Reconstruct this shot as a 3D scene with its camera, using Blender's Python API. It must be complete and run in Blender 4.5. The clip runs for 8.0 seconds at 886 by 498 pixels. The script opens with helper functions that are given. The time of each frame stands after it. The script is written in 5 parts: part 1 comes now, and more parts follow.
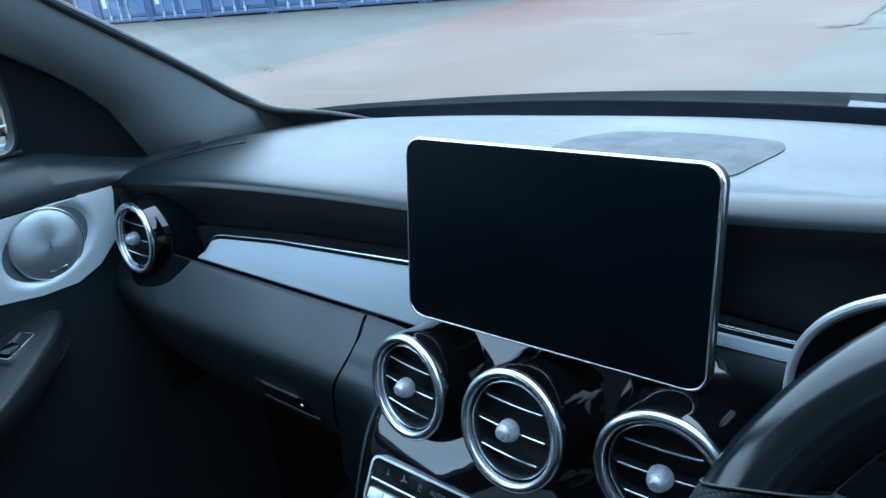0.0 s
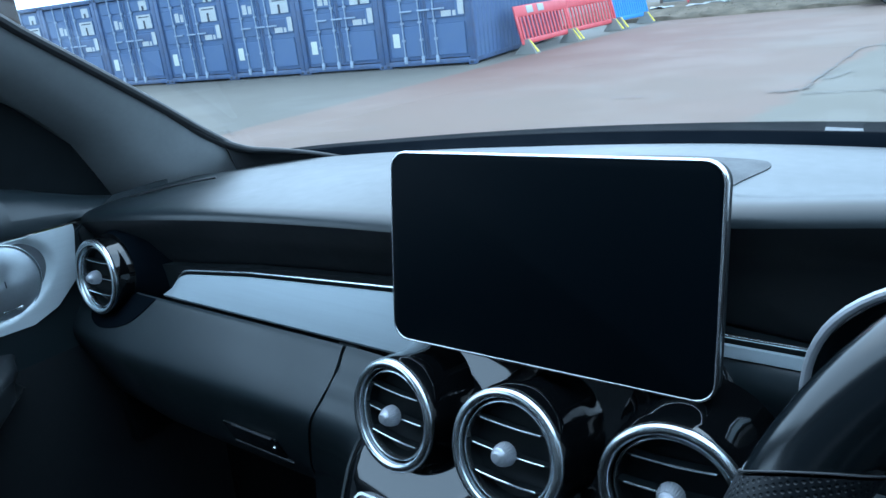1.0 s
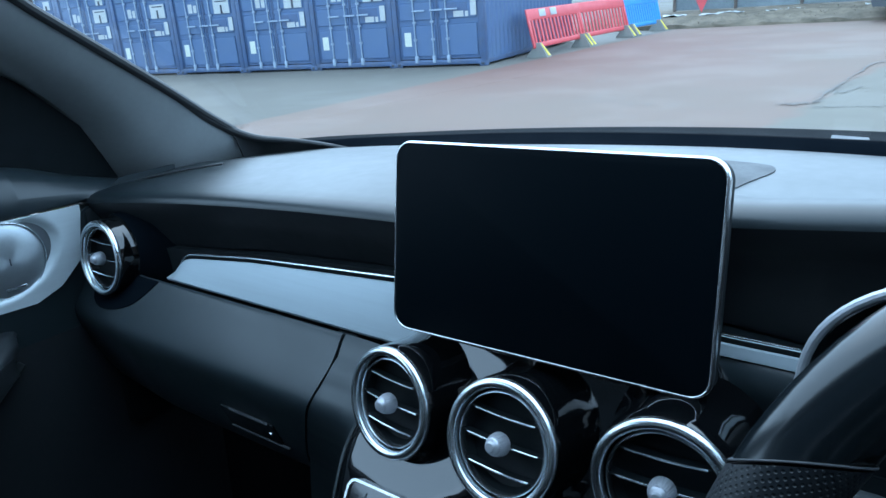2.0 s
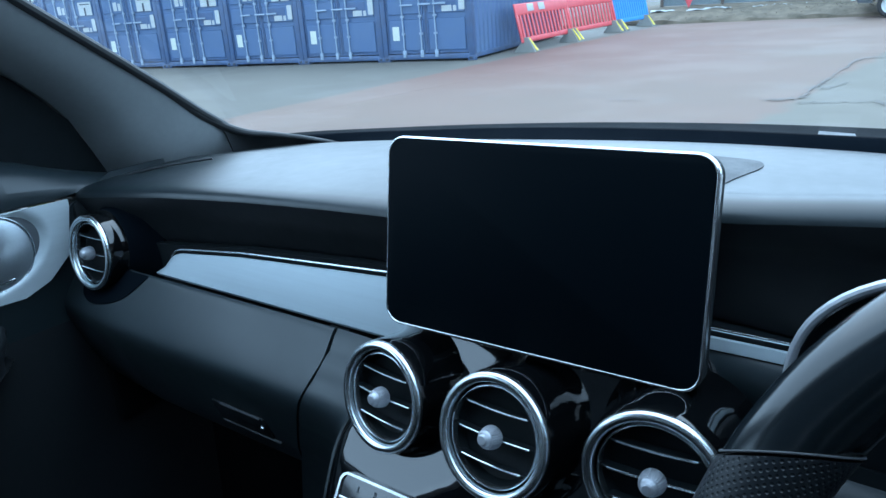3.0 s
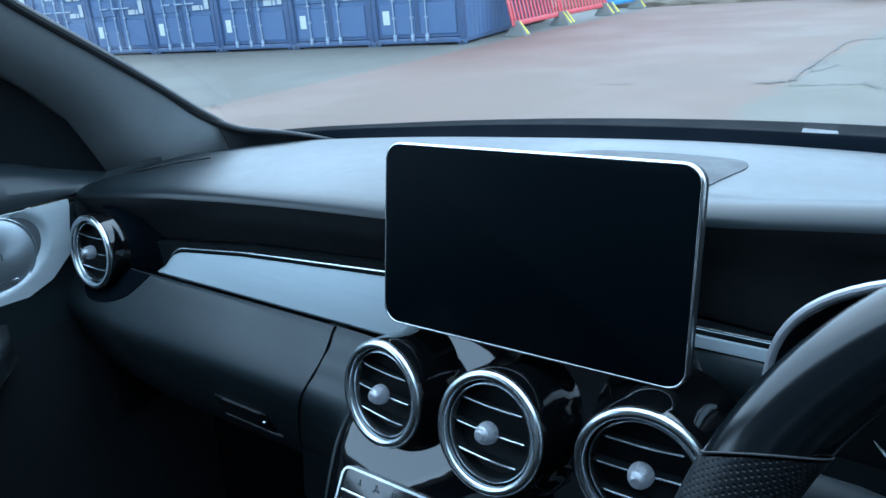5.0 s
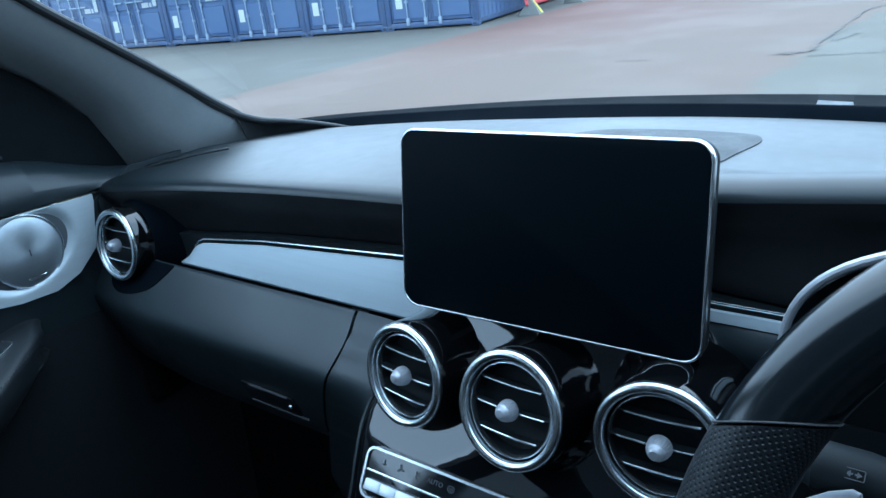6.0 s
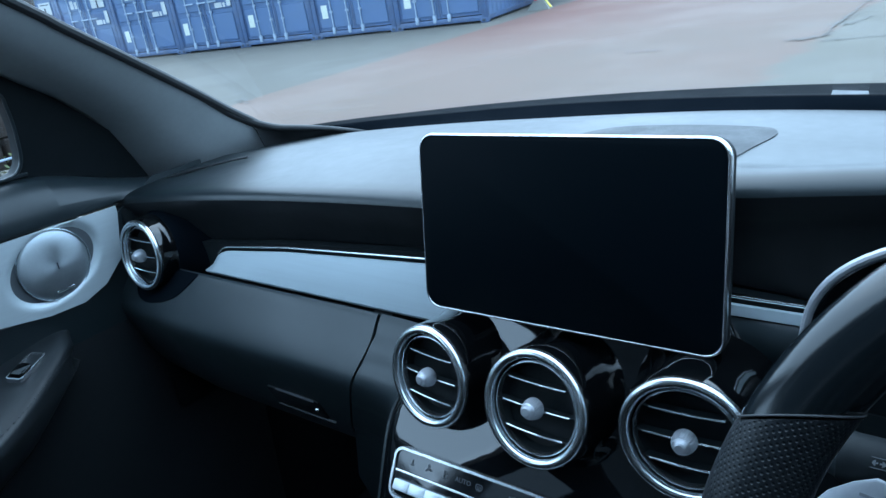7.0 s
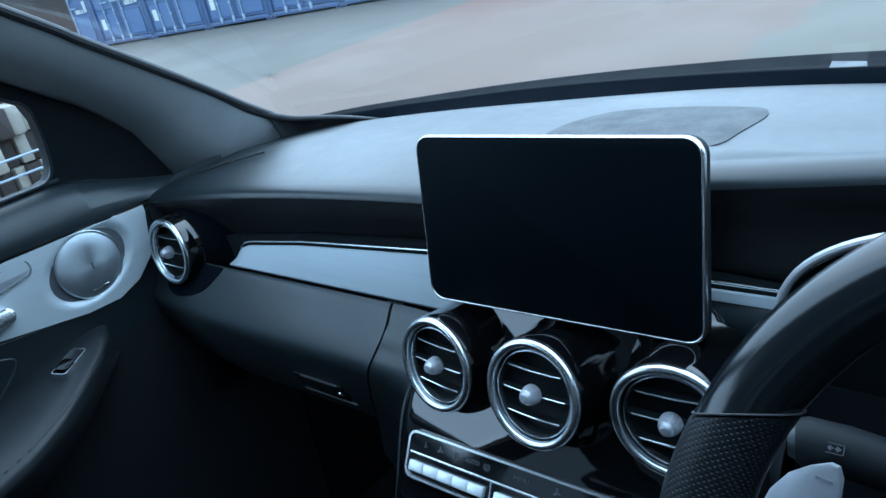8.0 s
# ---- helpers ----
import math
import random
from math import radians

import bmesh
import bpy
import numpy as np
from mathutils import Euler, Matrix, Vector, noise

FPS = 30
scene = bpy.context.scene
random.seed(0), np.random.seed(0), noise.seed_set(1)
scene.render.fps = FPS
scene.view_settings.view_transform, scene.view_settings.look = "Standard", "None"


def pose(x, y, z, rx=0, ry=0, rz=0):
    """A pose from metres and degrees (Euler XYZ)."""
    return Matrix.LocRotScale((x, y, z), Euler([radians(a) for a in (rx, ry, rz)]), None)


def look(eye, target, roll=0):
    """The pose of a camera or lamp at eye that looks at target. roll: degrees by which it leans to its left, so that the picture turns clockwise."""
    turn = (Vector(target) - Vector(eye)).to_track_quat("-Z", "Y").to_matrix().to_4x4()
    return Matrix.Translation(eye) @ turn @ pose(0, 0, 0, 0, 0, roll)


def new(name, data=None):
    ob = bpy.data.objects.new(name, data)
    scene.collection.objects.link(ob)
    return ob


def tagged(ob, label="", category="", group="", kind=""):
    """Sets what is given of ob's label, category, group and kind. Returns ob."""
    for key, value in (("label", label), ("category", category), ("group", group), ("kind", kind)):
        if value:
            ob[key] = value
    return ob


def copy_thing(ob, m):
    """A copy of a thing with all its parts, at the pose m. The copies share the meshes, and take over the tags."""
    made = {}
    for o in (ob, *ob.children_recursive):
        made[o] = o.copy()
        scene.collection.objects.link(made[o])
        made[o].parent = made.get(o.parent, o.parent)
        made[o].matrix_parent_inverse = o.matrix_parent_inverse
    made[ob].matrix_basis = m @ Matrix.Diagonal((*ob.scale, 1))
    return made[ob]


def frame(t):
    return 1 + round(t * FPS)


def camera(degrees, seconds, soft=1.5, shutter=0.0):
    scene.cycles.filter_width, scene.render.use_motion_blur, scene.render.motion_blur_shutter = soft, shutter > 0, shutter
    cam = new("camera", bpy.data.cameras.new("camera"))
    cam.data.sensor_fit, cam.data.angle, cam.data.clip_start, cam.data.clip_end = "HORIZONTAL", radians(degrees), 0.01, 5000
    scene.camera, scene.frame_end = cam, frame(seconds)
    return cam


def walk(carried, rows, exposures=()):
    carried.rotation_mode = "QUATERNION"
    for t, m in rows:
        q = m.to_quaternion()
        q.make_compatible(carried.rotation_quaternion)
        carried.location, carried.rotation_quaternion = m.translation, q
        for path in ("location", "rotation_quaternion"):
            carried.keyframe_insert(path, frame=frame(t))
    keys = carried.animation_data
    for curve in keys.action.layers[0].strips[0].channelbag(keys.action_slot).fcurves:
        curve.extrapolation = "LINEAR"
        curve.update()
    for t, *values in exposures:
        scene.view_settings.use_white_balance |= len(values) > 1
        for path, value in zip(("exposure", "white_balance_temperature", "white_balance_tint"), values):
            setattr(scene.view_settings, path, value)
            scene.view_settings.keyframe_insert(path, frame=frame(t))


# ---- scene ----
cam = camera(60.0, 8.0)
PATH = [
    (0, (0.2748, -0.4003, 1.3700), (-0.9142, 0.8839, 0.6303), -7.43),
    (0.5, (0.2475, -0.3890, 1.3343), (-0.8655, 0.9915, 0.6522), -6.70),
    (1, (0.2500, -0.4068, 1.3312), (-0.8872, 0.9906, 0.7277), -6.74),
    (1.5, (0.2538, -0.4079, 1.3308), (-0.8990, 0.9807, 0.7367), -5.84),
    (2, (0.2539, -0.4109, 1.3253), (-0.8907, 0.9812, 0.7237), -4.67),
    (2.2, (0.2538, -0.4111, 1.3169), (-0.8852, 0.9837, 0.7109), -4.39),
    (3.3, (0.2531, -0.4159, 1.3314), (-0.8627, 0.9918, 0.7122), -4.49),
    (3.5, (0.2561, -0.4130, 1.3339), (-0.8603, 0.9935, 0.7131), -4.58),
    (4, (0.2611, -0.4110, 1.3380), (-0.8487, 0.9987, 0.7125), -4.46),
    (4.5, (0.2596, -0.4145, 1.3401), (-0.8418, 0.9952, 0.6998), -4.48),
    (4.7, (0.2596, -0.4202, 1.3455), (-0.8386, 0.9898, 0.7006), -4.52),
    (5.8, (0.2678, -0.4353, 1.3473), (-0.8540, 0.9373, 0.6636), -6.37),
    (6, (0.2685, -0.4341, 1.3495), (-0.8626, 0.9289, 0.6620), -7.00),
    (6.5, (0.2752, -0.4467, 1.3555), (-0.8697, 0.9067, 0.6716), -8.08),
    (7, (0.2702, -0.4419, 1.3565), (-0.8908, 0.8962, 0.6698), -9.19),
    (7.5, (0.2698, -0.4350, 1.3548), (-0.8978, 0.8932, 0.6602), -10.16),
    (8, (0.3097, -0.4344, 1.3878), (-0.9107, 0.8108, 0.6329), -13.10),
]
walk(cam, [(t, look(eye, target, roll)) for t, eye, target, roll in PATH],
     exposures=[(0, 0.92), (0.5, 0.88), (1.0, 0.70), (2.0, 0.66), (5.8, 0.72), (7.5, 0.69), (8.0, 0.69)])

# ---- light: an overcast day, soft bluish sky ----
SUN_EL, SUN_ROT = 58.0, -32.0
world = bpy.data.worlds.new("overcast_sky")
scene.world = world
world.use_nodes = True
wn, wl = world.node_tree.nodes, world.node_tree.links
wn.clear()
w_out = wn.new("ShaderNodeOutputWorld")
w_bg = wn.new("ShaderNodeBackground")
w_mix = wn.new("ShaderNodeMix")
w_mix.data_type = "RGBA"
w_mix.inputs["Factor"].default_value = 0.82
w_sky = wn.new("ShaderNodeTexSky")
w_sky.sky_type = "NISHITA"
w_sky.sun_disc = False
w_sky.sun_elevation = radians(SUN_EL)
w_sky.sun_rotation = radians(SUN_ROT)
w_sky.dust_density = 1.5
w_mix.inputs["B"].default_value = (15.9, 24.3, 33.9, 1.0)   # the cloud layer
wl.new(w_sky.outputs["Color"], w_mix.inputs["A"])
wl.new(w_mix.outputs["Result"], w_bg.inputs["Color"])
w_bg.inputs["Strength"].default_value = 0.1
wl.new(w_bg.outputs["Background"], w_out.inputs["Surface"])

sun_data = bpy.data.lights.new("sun", "SUN")
sun_data.energy, sun_data.angle, sun_data.color = 0.9, radians(80), (0.74, 0.88, 1.0)
sun = new("sun", sun_data)
sun.matrix_world = look((0, 0, 30), (10, -16, 0))
scene.view_settings.exposure = 0.60


# ---- materials ----
def material(name, colour, rough=0.5, metal=0.0, second=None, scale=30.0, amount=0.5, bump=0.0, bump_scale=300.0,
             rough_var=0.08, coat=0.0, ior=1.5, stretch=(1, 1, 1)):
    """A principled surface: two colours mixed by noise at two scales, varied gloss and a fine relief."""
    m = bpy.data.materials.new(name)
    m.use_nodes = True
    n, l = m.node_tree.nodes, m.node_tree.links
    p = n["Principled BSDF"]
    p.inputs["Metallic"].default_value = metal
    p.inputs["IOR"].default_value = ior
    p.inputs["Coat Weight"].default_value = coat
    tc = n.new("ShaderNodeTexCoord")
    mp = n.new("ShaderNodeMapping")
    mp.inputs["Scale"].default_value = stretch
    l.new(tc.outputs["Object"], mp.inputs["Vector"])
    big, fine = n.new("ShaderNodeTexNoise"), n.new("ShaderNodeTexNoise")
    big.inputs["Scale"].default_value, fine.inputs["Scale"].default_value = scale, scale * 9
    big.inputs["Detail"].default_value = 4
    for t in (big, fine):
        l.new(mp.outputs["Vector"], t.inputs["Vector"])
    add = n.new("ShaderNodeMath")
    add.operation = "MULTIPLY_ADD"
    l.new(fine.outputs["Fac"], add.inputs[0])
    add.inputs[1].default_value = 0.4
    l.new(big.outputs["Fac"], add.inputs[2])
    ramp = n.new("ShaderNodeMapRange")
    ramp.inputs["From Min"].default_value, ramp.inputs["From Max"].default_value = 0.45, 0.95
    l.new(add.outputs[0], ramp.inputs["Value"])
    mix = n.new("ShaderNodeMix")
    mix.data_type = "RGBA"
    second = second or tuple(c * 0.75 for c in colour)
    mix.inputs["A"].default_value = (*colour, 1)
    mix.inputs["B"].default_value = tuple(a + (b - a) * amount for a, b in zip(colour, second)) + (1,)
    l.new(ramp.outputs["Result"], mix.inputs["Factor"])
    l.new(mix.outputs["Result"], p.inputs["Base Color"])
    rr = n.new("ShaderNodeMapRange")
    rr.inputs["To Min"].default_value = max(rough - rough_var, 0.01)
    rr.inputs["To Max"].default_value = min(rough + rough_var, 1.0)
    l.new(ramp.outputs["Result"], rr.inputs["Value"])
    l.new(rr.outputs["Result"], p.inputs["Roughness"])
    if bump:
        bt = n.new("ShaderNodeTexNoise")
        bt.inputs["Scale"].default_value = bump_scale
        bt.inputs["Detail"].default_value = 3
        l.new(mp.outputs["Vector"], bt.inputs["Vector"])
        b = n.new("ShaderNodeBump")
        b.inputs["Strength"].default_value = bump
        b.inputs["Distance"].default_value = 0.001
        l.new(bt.outputs["Fac"], b.inputs["Height"])
        l.new(b.outputs["Normal"], p.inputs["Normal"])
    return m


def glass_material(name, tint=(0.95, 0.97, 0.97), face=0.05, rim=0.8):
    """A thin pane: clear, with gloss by Fresnel."""
    m = bpy.data.materials.new(name)
    m.use_nodes = True
    n, l = m.node_tree.nodes, m.node_tree.links
    n.clear()
    out = n.new("ShaderNodeOutputMaterial")
    tr, gl, mx, lw = (n.new(k) for k in ("ShaderNodeBsdfTransparent", "ShaderNodeBsdfGlossy", "ShaderNodeMixShader", "ShaderNodeLayerWeight"))
    tr.inputs["Color"].default_value = (*tint, 1)
    gl.inputs["Roughness"].default_value = 0.02
    lw.inputs["Blend"].default_value = 0.5
    pw, ma = n.new("ShaderNodeMath"), n.new("ShaderNodeMath")
    pw.operation, ma.operation = "POWER", "MULTIPLY_ADD"
    pw.inputs[1].default_value = 5.0
    ma.inputs[1].default_value, ma.inputs[2].default_value = rim, face
    l.new(lw.outputs["Facing"], pw.inputs[0])
    l.new(pw.outputs[0], ma.inputs[0])
    l.new(ma.outputs[0], mx.inputs["Fac"])
    l.new(tr.outputs["BSDF"], mx.inputs[1])
    l.new(gl.outputs["BSDF"], mx.inputs[2])
    l.new(mx.outputs["Shader"], out.inputs["Surface"])
    return m


def brushed_disc(name):
    """Metal brushed in circles: highlights fan out from the middle."""
    m = material(name, (0.44, 0.49, 0.52), 0.46, metal=0.7, bump=0.10, bump_scale=2200, scale=30)
    n, l = m.node_tree.nodes, m.node_tree.links
    t = n.new("ShaderNodeTangent")
    t.direction_type, t.axis = "RADIAL", "X"
    n["Principled BSDF"].inputs["Anisotropic"].default_value = 0.8
    l.new(t.outputs["Tangent"], n["Principled BSDF"].inputs["Tangent"])
    return m


def dotted_leather(name):
    """Black leather with rows of punched holes."""
    m = material(name, (0.007, 0.010, 0.013), 0.42, ior=1.4, bump=0.0)
    n, l = m.node_tree.nodes, m.node_tree.links
    p = n["Principled BSDF"]
    geo = n.new("ShaderNodeNewGeometry")
    off = n.new("ShaderNodeVectorMath")
    off.operation = "SUBTRACT"
    off.inputs[1].default_value = (0.3551, -0.1875, 1.096)
    l.new(geo.outputs["Position"], off.inputs[0])

    def along(axis):
        k = n.new("ShaderNodeVectorMath")
        k.operation = "DOT_PRODUCT"
        k.inputs[1].default_value = axis
        l.new(off.outputs[0], k.inputs[0])
        return k.outputs["Value"]

    def calc(op, p0, p1):
        k = n.new("ShaderNodeMath")
        k.operation = op
        for i, v in enumerate((p0, p1)):
            if isinstance(v, float):
                k.inputs[i].default_value = v
            else:
                l.new(v, k.inputs[i])
        return k.outputs[0]

    # rows of holes run round the rim and along it
    tip = 0.4676
    u, v, w = along((-1, 0, 0)), along((0, math.sin(tip), math.cos(tip))), along((0, -math.cos(tip), math.sin(tip)))
    rho = calc("SUBTRACT", calc("SQRT", calc("ADD", calc("MULTIPLY", u, u), calc("MULTIPLY", v, v)), 0.0), 0.1703)
    ring, girth = calc("MULTIPLY", calc("ARCTAN2", v, u), 0.1703), calc("MULTIPLY", calc("ARCTAN2", w, rho), 0.0195)
    xyz = n.new("ShaderNodeCombineXYZ")
    l.new(calc("ADD", ring, girth), xyz.inputs[0])
    l.new(calc("SUBTRACT", ring, girth), xyz.inputs[1])
    vo = n.new("ShaderNodeTexVoronoi")
    vo.voronoi_dimensions = "2D"
    vo.inputs["Scale"].default_value = 290
    vo.inputs["Randomness"].default_value = 0.08
    l.new(xyz.outputs[0], vo.inputs["Vector"])
    mr = n.new("ShaderNodeMapRange")
    mr.inputs["From Min"].default_value, mr.inputs["From Max"].default_value = 0.15, 0.30
    l.new(vo.outputs["Distance"], mr.inputs["Value"])
    b = n.new("ShaderNodeBump")
    b.inputs["Strength"].default_value, b.inputs["Distance"].default_value = 0.8, 0.0005
    l.new(mr.outputs["Result"], b.inputs["Height"])
    l.new(b.outputs["Normal"], p.inputs["Normal"])
    return m


def ground_material():
    """Wet yard: pinkish concrete, grey asphalt beyond a straight joint, red wash near the barriers, puddled gloss."""
    m = bpy.data.materials.new("wet_yard")
    m.use_nodes = True
    n, l = m.node_tree.nodes, m.node_tree.links
    p = n["Principled BSDF"]
    tc = n.new("ShaderNodeTexCoord")
    sep = n.new("ShaderNodeSeparateXYZ")
    l.new(tc.outputs["Object"], sep.inputs[0])

    def noise_tex(scale, detail=4):
        t = n.new("ShaderNodeTexNoise")
        t.inputs["Scale"].default_value, t.inputs["Detail"].default_value = scale, detail
        l.new(tc.outputs["Object"], t.inputs["Vector"])
        return t.outputs["Fac"]

    def calc(op, a, b):
        k = n.new("ShaderNodeMath")
        k.operation = op
        for i, v in enumerate((a, b)):
            if isinstance(v, float):
                k.inputs[i].default_value = v
            else:
                l.new(v, k.inputs[i])
        return k.outputs[0]

    def band(v, lo, hi):
        k = n.new("ShaderNodeMapRange")
        k.interpolation_type = "SMOOTHSTEP"
        k.inputs["From Min"].default_value, k.inputs["From Max"].default_value = lo, hi
        l.new(v, k.inputs["Value"])
        return k.outputs["Result"]

    def blend(f, a, b):
        k = n.new("ShaderNodeMix")
        k.data_type = "RGBA"
        l.new(f, k.inputs["Factor"])
        for key, v in (("A", a), ("B", b)):
            if isinstance(v, tuple):
                k.inputs[key].default_value = (*v, 1)
            else:
                l.new(v, k.inputs[key])
        return k.outputs["Result"]

    coarse, mid, fine = noise_tex(0.35), noise_tex(1.6), noise_tex(40, 6)
    wob = calc("MULTIPLY", calc("SUBTRACT", mid, 0.5), 0.8)
    x = calc("ADD", sep.outputs["X"], wob)
    y = calc("ADD", sep.outputs["Y"], wob)
    base = blend(band(coarse, 0.35, 0.7), (0.170, 0.111, 0.086), (0.156, 0.108, 0.083))
    red = calc("MULTIPLY", calc("MULTIPLY", band(x, -2.5, -8.5), band(y, 8.0, 14.5)), band(y, 27.0, 17.0))
    base = blend(calc("MULTIPLY", red, 0.80), base, (0.142, 0.056, 0.040))
    right = band(calc("SUBTRACT", x, calc("MULTIPLY", y, 0.02)), -2.45, -2.2)
    base = blend(right, base, (0.134, 0.118, 0.094))
    asphalt = band(calc("ADD", sep.outputs["X"], calc("MULTIPLY", wob, 0.35)), -9.52, -9.66)
    base = blend(asphalt, base, (0.108, 0.098, 0.081))
    base = blend(calc("MULTIPLY", band(fine, 0.45, 0.75), 0.35), base, (0.10, 0.10, 0.10))
    base = blend(calc("MULTIPLY", band(mid, 0.55, 0.72), 0.14), base, (0.14, 0.13, 0.125))
    l.new(base, p.inputs["Base Color"])
    wet = band(noise_tex(0.5, 5), 0.42, 0.62)
    rr = n.new("ShaderNodeMapRange")
    rr.inputs["To Min"].default_value, rr.inputs["To Max"].default_value = 0.79, 0.68
    p.inputs["Specular IOR Level"].default_value = 0.35
    l.new(wet, rr.inputs["Value"])
    l.new(rr.outputs["Result"], p.inputs["Roughness"])
    b = n.new("ShaderNodeBump")
    b.inputs["Strength"].default_value, b.inputs["Distance"].default_value = 0.35, 0.006
    l.new(fine, b.inputs["Height"])
    l.new(b.outputs["Normal"], p.inputs["Normal"])
    return m


PAD = material("soft_dash_plastic", (0.010, 0.016, 0.019), 0.36, ior=1.49, bump=0.035, bump_scale=1400, scale=8, rough_var=0.04)
LOWER = material("grained_grey_plastic", (0.0165, 0.0255, 0.030), 0.38, ior=1.55, bump=0.04, bump_scale=1500, scale=10, rough_var=0.05)
FRONT_DARK = material("matt_black_plastic", (0.0075, 0.0115, 0.014), 0.6, ior=1.3, bump=0.04, bump_scale=1200)
RUBBER = material("black_rubber", (0.022, 0.025, 0.028), 0.48, bump=0.04, bump_scale=700)
PIANO = material("piano_black", (0.003, 0.004, 0.005), 0.03, ior=1.7, scale=14, rough_var=0.01)
CLIMATE = material("climate_gloss", (0.006, 0.008, 0.010), 0.05, ior=1.75, scale=14)
HOUSING = material("gloss_black_vent", (0.002, 0.0025, 0.003), 0.05, ior=1.7, rough_var=0.02)
CHROME = material("satin_chrome", (0.77, 0.83, 0.86), 0.26, metal=1.0, scale=60, rough_var=0.01, amount=0.12)
BRIGHT = material("polished_chrome", (0.88, 0.90, 0.92), 0.26, metal=1.0, scale=60, rough_var=0.01, amount=0.12)
SILVER = material("silver_plating", (0.86, 0.90, 0.93), 0.24, metal=0.9, scale=60, rough_var=0.02, amount=0.12)
KEY = material("silver_key", (0.80, 0.86, 0.90), 0.42, metal=0.6, scale=60, rough_var=0.02, amount=0.12)
PADDLE = material("paddle_paint", (0.36, 0.39, 0.43), 0.40, metal=0.5, scale=60, rough_var=0.03)
KNOB = material("silver_knob", (0.50, 0.52, 0.56), 0.42, metal=0.6, scale=90, rough_var=0.02)
ARM = material("armrest_leather", (0.014, 0.018, 0.021), 0.46, ior=1.45, bump=0.03, bump_scale=900, rough_var=0.02)
ALU = material("brushed_aluminium", (0.48, 0.56, 0.60), 0.36, metal=0.35, scale=40, stretch=(0.03, 1, 1), rough_var=0.03, bump=0.06, bump_scale=500)
DOOR_ALU = material("brushed_door_aluminium", (0.62, 0.69, 0.72), 0.40, metal=0.25, scale=40, stretch=(1, 0.08, 1), rough_var=0.06, bump=0.08, bump_scale=500)
SCREEN = material("screen_glass", (0.0012, 0.0036, 0.0056), 0.5, scale=5, rough_var=0.03, ior=1.12)
LEATHER = material("black_leather", (0.005, 0.008, 0.010), 0.17, ior=1.53, bump=0.02, bump_scale=2400, scale=25, rough_var=0.015)
PERFORATED = dotted_leather("perforated_leather")
PILLAR = material("pillar_fabric", (0.27, 0.295, 0.305), 0.78, bump=0.1, bump_scale=1600, scale=14)
OVAL_DARK = material("dark_oval_plate", (0.085, 0.095, 0.105), 0.5, bump=0.12, bump_scale=2000, scale=30)
DASH_GRILLE = material("dash_grille_mesh", (0.020, 0.025, 0.030), 0.52, ior=1.44, bump=0.1, bump_scale=2000)
DOOR_DARK = material("dark_trim_plastic", (0.012, 0.015, 0.018), 0.55, ior=1.4, bump=0.05, bump_scale=1200, scale=12, rough_var=0.05)
CARPET = material("black_carpet", (0.009, 0.010, 0.012), 0.95, ior=1.12, bump=0.8, bump_scale=500)
LINING = material("grey_lining", (0.045, 0.045, 0.047), 0.85, bump=0.3, bump_scale=800)
ROOF = material("grey_roof_cloth", (0.085, 0.085, 0.088), 0.9, bump=0.3, bump_scale=800)
THREAD = material("grey_thread", (0.05, 0.054, 0.06), 0.7)
ICON_DIM = material("faint_print", (0.10, 0.11, 0.12), 0.5)
ICON = material("icon_print", (0.17, 0.19, 0.21), 0.5)
GLASS = glass_material("windscreen_glass")
REAR_TINT = glass_material("tinted_glass", (0.10, 0.11, 0.115), 0.05, 0.7)
ROOF_GLASS = glass_material("tinted_roof_glass", (0.16, 0.17, 0.175), 0.05, 0.7)
COVER = brushed_disc("brushed_speaker_cover")
GROUND = ground_material()
FRIT = material("black_cowl_plastic", (0.009, 0.011, 0.013), 0.75, ior=1.08, bump=0.05, bump_scale=500, rough_var=0.05)
CHANNEL_BLACK = material("flocked_black", (0.004, 0.0065, 0.0095), 0.85, ior=1.05, bump=0.05, bump_scale=900)
PLATE = material("pale_plate", (0.060, 0.068, 0.074), 0.5, scale=60)
BLUE = material("container_blue", (0.050, 0.104, 0.217), 0.55, second=(0.070, 0.121, 0.209), scale=2.0, amount=0.9, bump=0.3, bump_scale=40)
BLUE_DARK = material("container_frame_blue", (0.044, 0.092, 0.194), 0.5, second=(0.05, 0.05, 0.06), scale=4.0, amount=0.5)
GALV = material("galvanised_rod", (0.26, 0.33, 0.42), 0.5, metal=0.2, scale=8)
STICKER = material("white_sticker", (0.40, 0.42, 0.42), 0.5, scale=6)
WRAP = material("weathered_wrap", (0.36, 0.34, 0.29), 0.6, second=(0.22, 0.20, 0.17), scale=9, amount=0.9)
CREAM = material("cream_plate", (0.55, 0.58, 0.50), 0.5, scale=6)
INK = material("dark_print", (0.02, 0.03, 0.05), 0.6)
RED = material("red_barrier_plastic", (0.66, 0.075, 0.085), 0.42, second=(0.48, 0.06, 0.07), scale=3)
BLUE_BARRIER = material("blue_barrier_plastic", (0.03, 0.26, 0.60), 0.42, scale=3)
FOOT = material("grey_rubber_foot", (0.21, 0.21, 0.19), 0.7, scale=5)
YELLOW = material("yellow_plastic", (0.70, 0.55, 0.04), 0.5, scale=6)
VERGE = material("muddy_grass", (0.15, 0.115, 0.080), 0.9, second=(0.055, 0.045, 0.030), scale=2.2, amount=1.0, bump=1.0, bump_scale=25)
